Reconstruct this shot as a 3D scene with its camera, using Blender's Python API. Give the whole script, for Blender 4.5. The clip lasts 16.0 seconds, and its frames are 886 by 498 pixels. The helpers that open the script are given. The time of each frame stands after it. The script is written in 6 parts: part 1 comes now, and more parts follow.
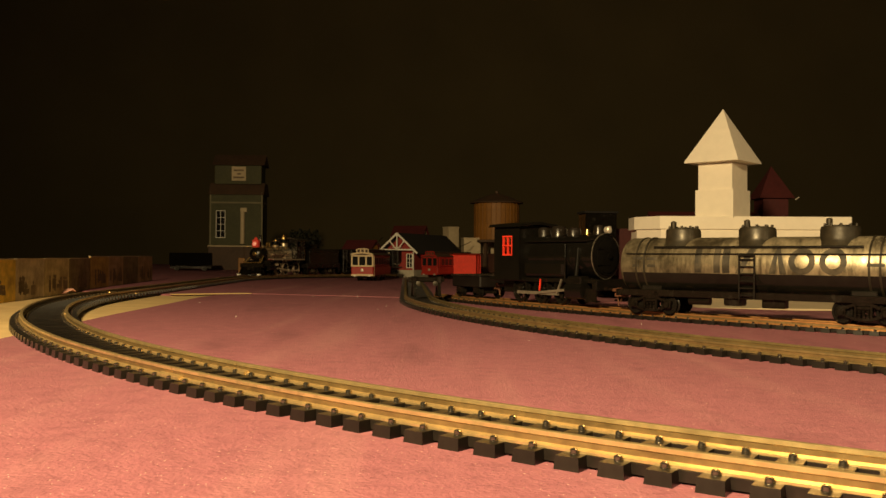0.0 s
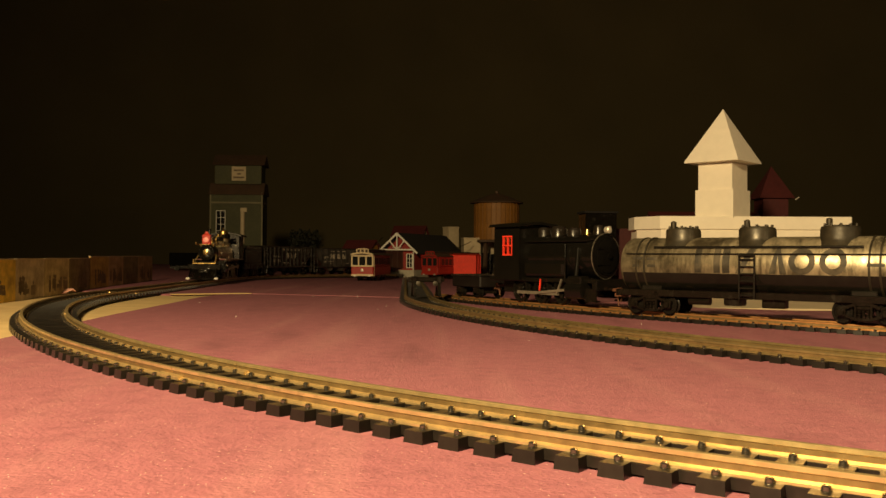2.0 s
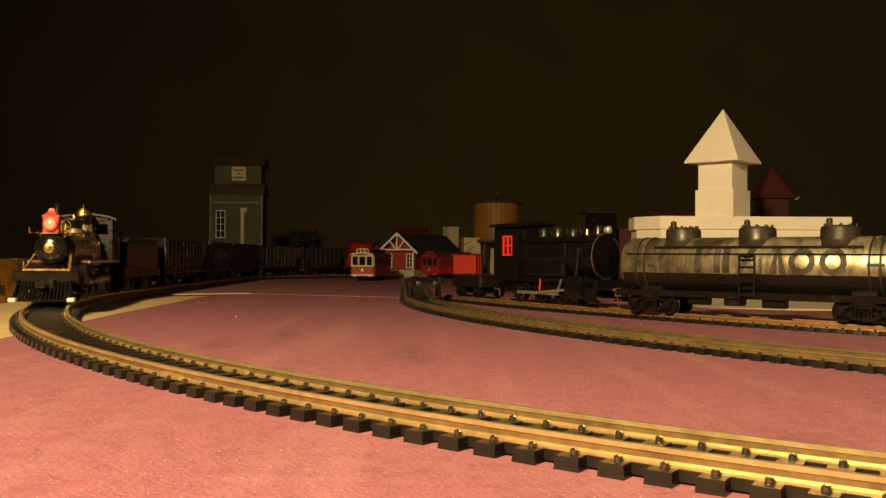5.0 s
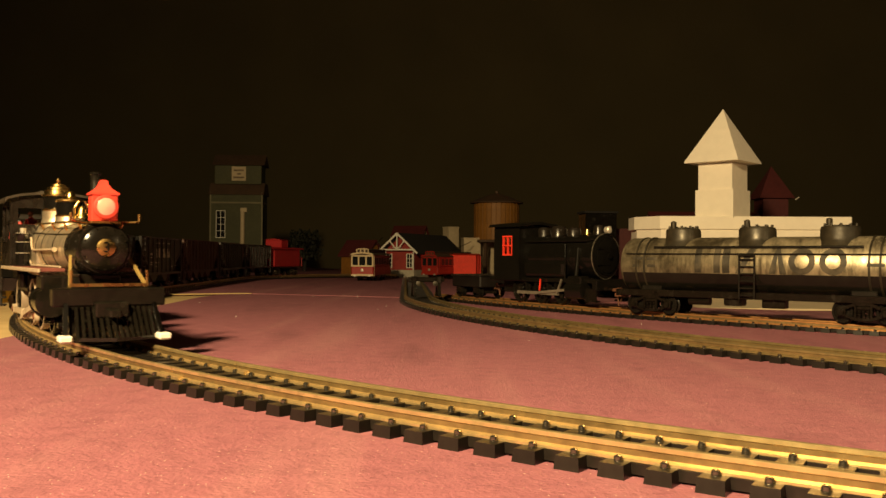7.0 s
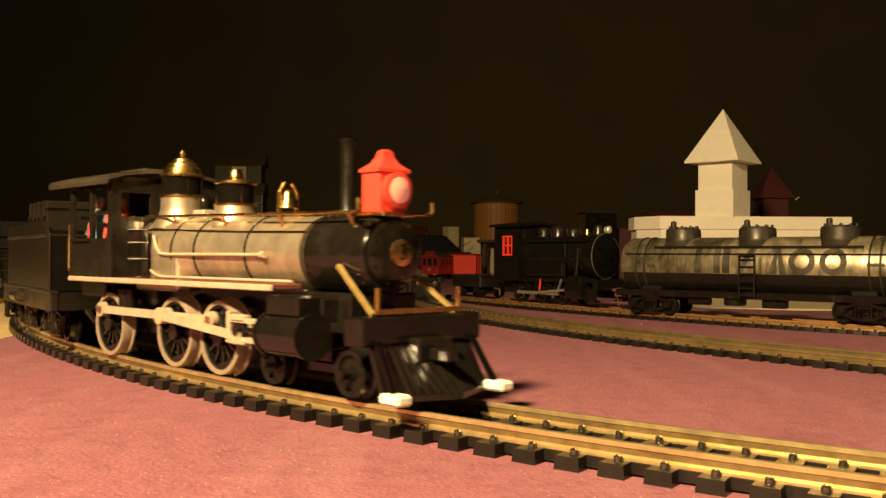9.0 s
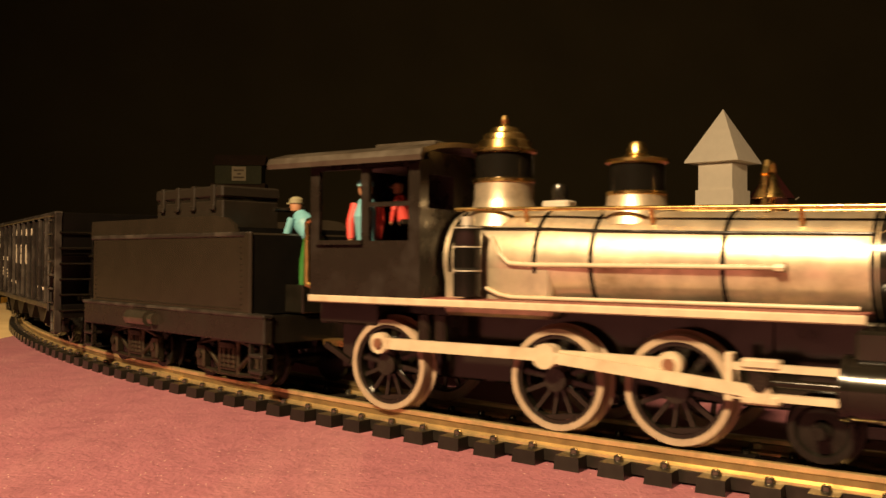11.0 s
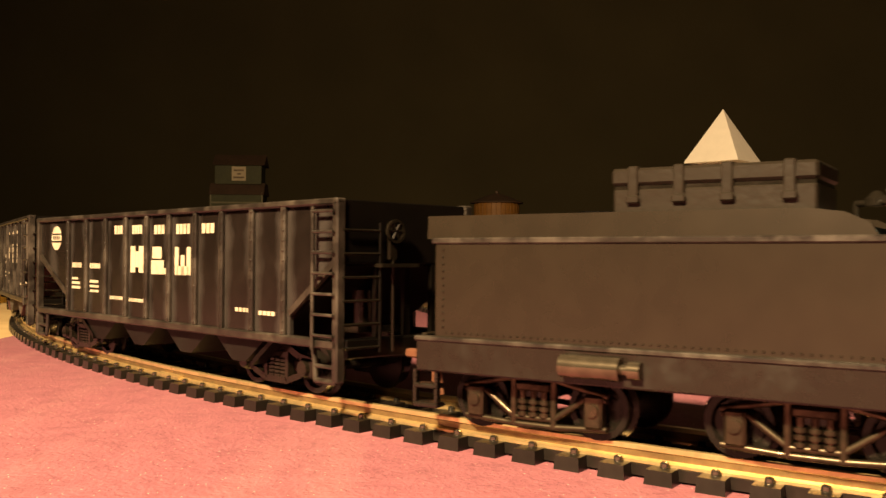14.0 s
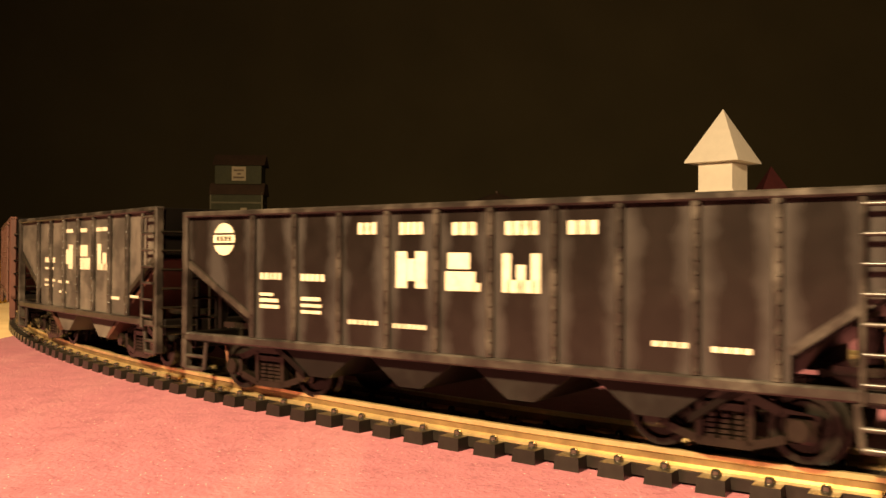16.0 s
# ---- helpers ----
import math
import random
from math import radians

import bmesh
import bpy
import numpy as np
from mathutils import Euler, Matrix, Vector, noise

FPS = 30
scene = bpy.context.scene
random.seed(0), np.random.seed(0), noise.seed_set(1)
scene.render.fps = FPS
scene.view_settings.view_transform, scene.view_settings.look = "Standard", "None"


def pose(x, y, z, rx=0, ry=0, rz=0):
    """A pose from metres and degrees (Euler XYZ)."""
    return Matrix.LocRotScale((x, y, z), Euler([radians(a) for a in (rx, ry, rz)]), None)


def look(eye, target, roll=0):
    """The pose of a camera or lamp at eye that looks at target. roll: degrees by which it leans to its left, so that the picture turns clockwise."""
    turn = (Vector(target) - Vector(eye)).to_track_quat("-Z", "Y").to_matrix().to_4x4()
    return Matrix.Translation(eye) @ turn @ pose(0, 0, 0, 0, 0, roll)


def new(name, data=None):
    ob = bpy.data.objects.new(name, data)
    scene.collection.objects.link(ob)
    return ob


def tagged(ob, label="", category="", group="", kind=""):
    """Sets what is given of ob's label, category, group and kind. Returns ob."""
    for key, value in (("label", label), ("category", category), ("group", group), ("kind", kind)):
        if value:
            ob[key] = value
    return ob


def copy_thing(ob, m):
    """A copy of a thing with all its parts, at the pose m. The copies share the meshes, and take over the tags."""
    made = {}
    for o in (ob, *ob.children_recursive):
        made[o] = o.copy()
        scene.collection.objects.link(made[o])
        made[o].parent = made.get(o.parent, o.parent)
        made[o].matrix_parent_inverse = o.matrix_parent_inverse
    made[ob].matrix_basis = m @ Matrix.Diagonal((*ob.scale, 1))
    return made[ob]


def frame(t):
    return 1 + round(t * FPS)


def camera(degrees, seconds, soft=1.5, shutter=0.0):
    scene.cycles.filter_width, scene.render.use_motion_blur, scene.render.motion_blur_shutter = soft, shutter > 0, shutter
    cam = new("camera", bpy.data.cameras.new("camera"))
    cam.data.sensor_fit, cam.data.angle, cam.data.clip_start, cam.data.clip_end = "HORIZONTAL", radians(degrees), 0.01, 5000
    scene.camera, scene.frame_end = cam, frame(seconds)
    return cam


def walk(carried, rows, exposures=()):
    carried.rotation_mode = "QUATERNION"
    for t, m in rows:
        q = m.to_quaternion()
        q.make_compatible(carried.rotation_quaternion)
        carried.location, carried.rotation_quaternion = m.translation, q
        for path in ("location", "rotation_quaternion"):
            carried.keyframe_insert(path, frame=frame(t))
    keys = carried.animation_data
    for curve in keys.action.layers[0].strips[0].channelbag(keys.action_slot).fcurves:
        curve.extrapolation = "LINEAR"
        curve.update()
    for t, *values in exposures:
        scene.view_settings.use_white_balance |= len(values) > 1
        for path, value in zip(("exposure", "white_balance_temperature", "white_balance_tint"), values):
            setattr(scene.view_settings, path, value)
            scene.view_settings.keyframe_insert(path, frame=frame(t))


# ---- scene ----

MM = 0.001
TILT = -0.0185            # the table top falls gently to the right
CAM_Z = 32.03 * MM

cam = camera(52.45, 16.0, soft=1.5, shutter=0.5)
CAM = pose(0, 0, CAM_Z, 90 + 0.57, 0, 0) @ pose(0, 0, 0, 0, 0, 0.40)
walk(cam, [(0.0, CAM), (16.0, CAM)],
     exposures=[(0.0, -0.1, 6500, 8), (8.2, -0.1, 6500, 8), (10.3, -0.25, 6500, 14), (11.0, -0.6, 6500, 19), (11.8, -0.5, 6500, 20), (12.5, 0.0, 6500, 20), (13.2, 0.2, 6500, 19), (16.0, 0.25, 6500, 19)])

# ---- light ----
world = bpy.data.worlds.new("dim_room")
world.use_nodes = True
world.node_tree.nodes["Background"].inputs[0].default_value = (1.0, 0.8, 0.35, 1)
world.node_tree.nodes["Background"].inputs[1].default_value = 0.0125
scene.world = world


def lamp(name, eye, target, watts, size, color):
    data = bpy.data.lights.new(name, "AREA")
    data.shape, data.size, data.energy, data.color = "DISK", size, watts, color
    ob = new(name, data)
    ob.matrix_world = look(eye, target)
    return ob


WARM = (1.0, 0.73, 0.36)
lamp("desk_lamp_light", (-0.20, -0.17, 0.345), (0.21, 0.29, 0.0), 12.3, 0.05, WARM)
# Added weak fill from the right, with no known source, for the tower side.
lamp("added_right_fill", (0.445, 0.048, 0.23), (0.80, 1.148, 0.0), 0.8, 0.06, WARM)


# ---- materials ----
def mat(name, color, rough=0.6, metal=0.0, var=0.25, scale=300.0, bump=0.15, dust=None, dust_at=0.62, spec=0.5, emit=0.0, rand=0.0):
    """Procedural paint: base colour broken up at two scales, optional dust patches, fine relief."""
    m = bpy.data.materials.new(name)
    m.use_nodes = True
    nt = m.node_tree
    nd, lk = nt.nodes, nt.links
    b = nd["Principled BSDF"]
    b.inputs["Roughness"].default_value = rough
    b.inputs["Metallic"].default_value = metal
    b.inputs["Specular IOR Level"].default_value = spec
    tc = nd.new("ShaderNodeTexCoord")
    n1 = nd.new("ShaderNodeTexNoise")
    n1.inputs["Scale"].default_value, n1.inputs["Detail"].default_value = scale, 5
    n2 = nd.new("ShaderNodeTexNoise")
    n2.inputs["Scale"].default_value, n2.inputs["Detail"].default_value = scale * 0.16, 3
    for n in (n1, n2):
        lk.new(tc.outputs["Object"], n.inputs["Vector"])
    add = nd.new("ShaderNodeMath")
    add.operation = "ADD"
    lk.new(n1.outputs["Fac"], add.inputs[0])
    lk.new(n2.outputs["Fac"], add.inputs[1])
    mr = nd.new("ShaderNodeMapRange")
    mr.inputs["From Min"].default_value, mr.inputs["From Max"].default_value = 0.7, 1.3
    mr.inputs["To Min"].default_value, mr.inputs["To Max"].default_value = 1 - var, 1 + var
    lk.new(add.outputs[0], mr.inputs["Value"])
    mul = nd.new("ShaderNodeVectorMath")
    mul.operation = "SCALE"
    mul.inputs[0].default_value = color
    lk.new(mr.outputs[0], mul.inputs["Scale"])
    out = mul.outputs[0]
    if rand:
        oi = nd.new("ShaderNodeObjectInfo")
        mr2 = nd.new("ShaderNodeMapRange")
        mr2.inputs["To Min"].default_value, mr2.inputs["To Max"].default_value = 1 - rand, 1 + rand
        lk.new(oi.outputs["Random"], mr2.inputs["Value"])
        m2 = nd.new("ShaderNodeVectorMath")
        m2.operation = "SCALE"
        lk.new(out, m2.inputs[0])
        lk.new(mr2.outputs[0], m2.inputs["Scale"])
        out = m2.outputs[0]
    if dust:
        n3 = nd.new("ShaderNodeTexNoise")
        n3.inputs["Scale"].default_value, n3.inputs["Detail"].default_value, n3.inputs["Roughness"].default_value = scale * 0.3, 6, 0.65
        lk.new(tc.outputs["Object"], n3.inputs["Vector"])
        ramp = nd.new("ShaderNodeMapRange")
        ramp.inputs["From Min"].default_value, ramp.inputs["From Max"].default_value = dust_at - 0.14, dust_at + 0.12
        lk.new(n3.outputs["Fac"], ramp.inputs["Value"])
        mix = nd.new("ShaderNodeMix")
        mix.data_type = "RGBA"
        mix.inputs["B"].default_value = (*dust, 1)
        lk.new(ramp.outputs[0], mix.inputs["Factor"])
        lk.new(out, mix.inputs["A"])
        out = mix.outputs["Result"]
        rr = nd.new("ShaderNodeMapRange")
        rr.inputs["To Min"].default_value, rr.inputs["To Max"].default_value = rough, min(1, rough + 0.3)
        lk.new(ramp.outputs[0], rr.inputs["Value"])
        lk.new(rr.outputs[0], b.inputs["Roughness"])
    lk.new(out, b.inputs["Base Color"])
    if bump:
        bp = nd.new("ShaderNodeBump")
        bp.inputs["Strength"].default_value, bp.inputs["Distance"].default_value = bump, 0.0004
        lk.new(n1.outputs["Fac"], bp.inputs["Height"])
        lk.new(bp.outputs[0], b.inputs["Normal"])
    if emit:
        b.inputs["Emission Color"].default_value = (*color, 1)
        b.inputs["Emission Strength"].default_value = emit
    return m


BRASS_RAIL = mat("brass_rail", (0.78, 0.585, 0.29), 0.30, 0.82, 0.18, 500, 0.04, dust=(0.40, 0.29, 0.14), dust_at=0.63)
# Shade in the groove between rail head and foot, put into the colour.
WEB = mat("shade_toned_rail_web", (0.24, 0.165, 0.072), 0.36, 0.65, 0.3, 500, 0.06)
OLD_RAIL = mat("tarnished_brass_rail", (0.30, 0.22, 0.10), 0.36, 0.7, 0.2, 500, 0.1, dust=(0.12, 0.085, 0.04), dust_at=0.62)
RUST_RAIL = mat("rust_toned_rail", (0.42, 0.20, 0.07), 0.40, 0.6, 0.2, 500, 0.1, dust=(0.16, 0.07, 0.03), dust_at=0.64)
BRASS = mat("polished_brass", (0.74, 0.50, 0.18), 0.24, 1.0, 0.2, 600, 0.08, dust=(0.24, 0.14, 0.05), dust_at=0.60)
TIE = mat("black_plastic_tie", (0.010, 0.008, 0.0065), 0.30, 0, 0.3, 700, 0.12, rand=0.2)
SPIKE = mat("bright_rail_spike", (0.20, 0.175, 0.14), 0.16, 0.9, 0.2, 600, 0)
BLACK = mat("black_loco_plastic", (0.0085, 0.007, 0.005), 0.17, 0, 0.3, 400, 0.06, dust=(0.017, 0.013, 0.009), dust_at=0.66, spec=0.5)
CABBLACK = mat("satin_black_cab", (0.0115, 0.0085, 0.0062), 0.27, 0, 0.14, 500, 0.08, dust=(0.0145, 0.0108, 0.0078), dust_at=0.62, spec=0.4)
SILVER = mat("silver_boiler_jacket", (0.76, 0.64, 0.47), 0.33, 0.82, 0.3, 240, 0.08, dust=(0.26, 0.18, 0.10), dust_at=0.60)
GREYMET = mat("pale_metal", (0.55, 0.50, 0.42), 0.4, 0.5, 0.15, 500, 0.05)
CREAM = mat("cream_rod", (0.43, 0.34, 0.24), 0.42, 0, 0.14, 500, 0.08, dust=(0.28, 0.20, 0.12), dust_at=0.68)
TYRE = mat("white_painted_tyre", (0.29, 0.215, 0.15), 0.42, 0, 0.22, 400, 0.1, dust=(0.16, 0.11, 0.07), dust_at=0.64)
BOARD = mat("maroon_running_board", (0.16, 0.045, 0.035), 0.55, 0, 0.25, 500, 0.1)
# Red housing paint with a faint glow added; only the lens is lit.
RED = mat("faintly_glowing_red_housing", (0.62, 0.055, 0.035), 0.45, 0, 0.12, 400, 0.08, emit=0.06)
LENS = mat("lit_headlamp_lens", (0.85, 0.30, 0.20), 0.25, 0, 0.1, 900, 0, emit=0.4)
OLD_STEEL = mat("dull_steel", (0.40, 0.35, 0.28), 0.3, 0.7, 0.2, 500, 0.1)
WHITE = mat("white_paint", (0.78, 0.74, 0.66), 0.55, 0, 0.08, 400, 0.05)
LETTER = mat("cream_lettering", (0.52, 0.45, 0.35), 0.6, 0, 0.12, 900, 0, dust=(0.22, 0.17, 0.12), dust_at=0.66)
HOPBLACK = mat("weathered_black_hopper", (0.0095, 0.0072, 0.0062), 0.4, 0, 0.35, 260, 0.12, dust=(0.026, 0.021, 0.017), dust_at=0.66, spec=0.25)
# Discharge bays under the car, darker than its sides.
BAYBLACK = mat("darker_black_bay", (0.0068, 0.0049, 0.0043), 0.45, 0, 0.3, 300, 0.1, dust=(0.013, 0.0098, 0.008), dust_at=0.66, spec=0.2)


def rib_dust(m, first, pitch, color):
    """Dust gathered beside the ribs of a car side, broken up by noise."""
    nt = m.node_tree
    nd, lk = nt.nodes, nt.links
    b = nd["Principled BSDF"]
    src = b.inputs["Base Color"].links[0].from_socket
    tc = nd.new("ShaderNodeTexCoord")
    sp = nd.new("ShaderNodeSeparateXYZ")
    lk.new(tc.outputs["Object"], sp.inputs[0])
    ma = nd.new("ShaderNodeMath")
    ma.operation = "MULTIPLY_ADD"
    ma.inputs[1].default_value, ma.inputs[2].default_value = 1000 / pitch, -first / pitch
    lk.new(sp.outputs["X"], ma.inputs[0])
    pp = nd.new("ShaderNodeMath")
    pp.operation = "PINGPONG"
    pp.inputs[1].default_value = 0.5
    lk.new(ma.outputs[0], pp.inputs[0])
    nz = nd.new("ShaderNodeTexNoise")
    nz.inputs["Scale"].default_value, nz.inputs["Detail"].default_value = 140, 5
    lk.new(tc.outputs["Object"], nz.inputs["Vector"])
    ad = nd.new("ShaderNodeMath")
    ad.operation = "MULTIPLY_ADD"
    ad.inputs[1].default_value, ad.inputs[2].default_value = -0.55, 0.27
    lk.new(nz.outputs["Fac"], ad.inputs[0])
    sm = nd.new("ShaderNodeMath")
    sm.operation = "ADD"
    lk.new(pp.outputs[0], sm.inputs[0])
    lk.new(ad.outputs[0], sm.inputs[1])
    mr = nd.new("ShaderNodeMapRange")
    mr.inputs["From Min"].default_value, mr.inputs["From Max"].default_value = 0.08, 0.30
    mr.inputs["To Min"].default_value, mr.inputs["To Max"].default_value = 0.85, 0.0
    lk.new(sm.outputs[0], mr.inputs["Value"])
    mx = nd.new("ShaderNodeMix")
    mx.data_type = "RGBA"
    mx.inputs["B"].default_value = (*color, 1)
    lk.new(mr.outputs[0], mx.inputs["Factor"])
    lk.new(src, mx.inputs["A"])
    lk.new(mx.outputs["Result"], b.inputs["Base Color"])
    return m


HOPSIDE = rib_dust(mat("weathered_black_car_side", (0.0086, 0.0063, 0.0053), 0.24, 0, 0.3, 260, 0.08, spec=0.35), -46.5, 11.21, (0.037, 0.032, 0.030))
HOPEDGE = mat("dusty_hopper_rib", (0.015, 0.012, 0.010), 0.28, 0, 0.4, 420, 0.12, dust=(0.060, 0.048, 0.037), dust_at=0.60, spec=0.55)
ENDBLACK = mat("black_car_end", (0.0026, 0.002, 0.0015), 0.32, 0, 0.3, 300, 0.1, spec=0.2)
HOPGREY = mat("weathered_grey_hopper", (0.040, 0.033, 0.028), 0.55, 0, 0.35, 260, 0.12, dust=(0.105, 0.084, 0.066), dust_at=0.58)
HOPRED = mat("oxide_red_hopper", (0.055, 0.018, 0.011), 0.55, 0, 0.3, 260, 0.2, dust=(0.07, 0.034, 0.02), dust_at=0.64)
TENDER = mat("dull_brown_black_tender", (0.0168, 0.0125, 0.0082), 0.26, 0, 0.16, 200, 0.08, spec=0.42)
CRATE = mat("dark_toolbox", (0.0145, 0.0112, 0.0078), 0.33, 0, 0.14, 600, 0.2, spec=0.35)
# Matt near-black; on the gondola it puts far-side shade into the colour.
MATTBLACK = mat("matt_near_black", (0.004, 0.0033, 0.0025), 0.9, 0, 0.3, 300, 0.1, spec=0.05)
GILT = mat("gilt_painted_bar", (0.34, 0.23, 0.075), 0.4, 0.2, 0.2, 500, 0.1)
TRUCK = mat("glossy_black_truck", (0.011, 0.0085, 0.006), 0.16, 0.3, 0.35, 500, 0.03, dust=(0.020, 0.0145, 0.0095), dust_at=0.66, spec=0.5)
BARMETAL = mat("oiled_bronze_frame", (0.105, 0.082, 0.055), 0.24, 0.88, 0.35, 600, 0.05, dust=(0.03, 0.022, 0.015), dust_at=0.52)
WHEEL = mat("blackened_wheel", (0.012, 0.010, 0.008), 0.24, 0.3, 0.3, 500, 0.05, spec=0.3)
COUPLER = mat("rusty_coupler", (0.15, 0.062, 0.034), 0.45, 0.2, 0.3, 600, 0.15)
BLUE = mat("light_blue_shirt", (0.11, 0.29, 0.34), 0.55, 0, 0.15, 700, 0.1)
GREEN = mat("bright_green_trousers", (0.02, 0.125, 0.018), 0.55, 0, 0.15, 700, 0.1)
REDCLOTH = mat("red_shirt", (0.45, 0.04, 0.03), 0.55, 0, 0.15, 700, 0.1)
SKIN = mat("painted_flesh", (0.30, 0.14, 0.07), 0.55, 0, 0.1, 700, 0)
TANKSILVER = mat("streaked_silver_tank", (0.60, 0.50, 0.33), 0.24, 0.6, 0.4, 120, 0.08, dust=(0.075, 0.058, 0.034), dust_at=0.50)
GLOSSBLACK = mat("glossy_black_enamel", (0.006, 0.0052, 0.004), 0.16, 0, 0.2, 300, 0.06)
TANKBLACK = mat("black_tank_underside", (0.009, 0.008, 0.006), 0.25, 0, 0.3, 260, 0.1)
TANKDOME = mat("sooty_silver_dome", (0.055, 0.044, 0.028), 0.30, 0.35, 0.45, 260, 0.25, dust=(0.02, 0.016, 0.01), dust_at=0.52)
NAMEPAINT = mat("faded_black_lettering", (0.035, 0.028, 0.018), 0.5, 0.1, 0.5, 300, 0.1, dust=(0.12, 0.095, 0.06), dust_at=0.6)
CARD = mat("white_card", (0.86, 0.78, 0.66), 0.75, 0, 0.05, 120, 0.05)
ROOFDARK = mat("dark_shingle", (0.014, 0.011, 0.009), 0.85, 0, 0.3, 500, 0.4)
def drips(m, color, across, down, at):
    """Dark run-off streaks hanging down a surface."""
    nt = m.node_tree
    nd, lk = nt.nodes, nt.links
    b = nd["Principled BSDF"]
    src = b.inputs["Base Color"].links[0].from_socket
    tc, mp, nz, mr, mx = (nd.new("ShaderNode" + k) for k in ("TexCoord", "Mapping", "TexNoise", "MapRange", "Mix"))
    mp.inputs["Scale"].default_value = (across, across * 0.4, down)
    nz.inputs["Scale"].default_value, nz.inputs["Detail"].default_value, nz.inputs["Roughness"].default_value = 1.0, 6, 0.7
    mr.inputs["From Min"].default_value, mr.inputs["From Max"].default_value = at - 0.05, at + 0.1
    mr.inputs["To Max"].default_value = 0.85
    mx.data_type = "RGBA"
    mx.inputs["B"].default_value = (*color, 1)
    lk.new(tc.outputs["Object"], mp.inputs["Vector"])
    lk.new(mp.outputs[0], nz.inputs["Vector"])
    lk.new(nz.outputs["Fac"], mr.inputs["Value"])
    lk.new(mr.outputs[0], mx.inputs["Factor"])
    lk.new(src, mx.inputs["A"])
    lk.new(mx.outputs["Result"], b.inputs["Base Color"])
    return m


drips(TANKSILVER, (0.05, 0.04, 0.024), 130, 28, 0.53)
BARNRED = mat("barn_red_siding", (0.28, 0.03, 0.025), 0.65, 0, 0.2, 300, 0.15)
OXRED = mat("deep_red_card", (0.075, 0.010, 0.010), 0.7, 0, 0.2, 200, 0.1)
GREENWALL = mat("olive_green_siding", (0.056, 0.056, 0.021), 0.7, 0, 0.2, 200, 0.15)
BROWNROOF = mat("brown_tin_roof", (0.066, 0.036, 0.02), 0.7, 0, 0.25, 250, 0.2)
OCHRE = mat("ochre_tank_staves", (0.235, 0.10, 0.014), 0.6, 0, 0.2, 250, 0.1)
BEIGE = mat("beige_plaster", (0.50, 0.40, 0.26), 0.75, 0, 0.12, 200, 0.1)
ORANGE = mat("bright_red_car_paint", (0.80, 0.045, 0.022), 0.5, 0, 0.12, 300, 0.05)
CARRED = mat("streetcar_red", (0.30, 0.018, 0.012), 0.45, 0, 0.12, 300, 0.05)
GLASSDARK = mat("dark_window", (0.012, 0.012, 0.012), 0.12, 0, 0.1, 300, 0)
STONE = mat("grey_stone_footing", (0.42, 0.38, 0.30), 0.8, 0, 0.2, 400, 0.2)
TRIMPAINT = mat("dull_trim_paint", (0.17, 0.15, 0.085), 0.7, 0, 0.2, 300, 0.1)
TANPAINT = mat("warm_cream_paint", (0.58, 0.45, 0.27), 0.6, 0, 0.12, 300, 0.05)
# Dusty roof black, lightened so the colour carries the lit edge and sheen.
ROOFDUSTLIT = mat("dusty_lit_black_roof", (0.034, 0.026, 0.018), 0.34, 0, 0.2, 400, 0.1, dust=(0.055, 0.043, 0.03), dust_at=0.6)
WALLMAT = mat("dark_room_wall", (0.142, 0.112, 0.052), 0.9, 0, 0.15, 3, 0.02)
PLY = mat("bare_plywood", (0.58, 0.42, 0.20), 0.7, 0, 0.14, 60, 0.1, dust=(0.46, 0.31, 0.14), dust_at=0.62)
CARDS = [mat("picture_card_" + n, c, 0.6, 0, 0.3, 160, 0.02, dust=e, dust_at=0.56) for n, c, e in (
    ("yellow", (0.80, 0.52, 0.07), (0.4, 0.26, 0.06)), ("buff", (0.60, 0.47, 0.30), (0.3, 0.22, 0.14)),
    ("straw", (0.62, 0.48, 0.24), (0.28, 0.19, 0.1)), ("umber", (0.26, 0.19, 0.09), (0.12, 0.085, 0.05)),
    ("ochre", (0.56, 0.36, 0.08), (0.32, 0.2, 0.07)), ("tan", (0.52, 0.36, 0.18), (0.3, 0.2, 0.1)))]
INK = mat("printed_ink", (0.15, 0.10, 0.055), 0.6, 0, 0.4, 300, 0)


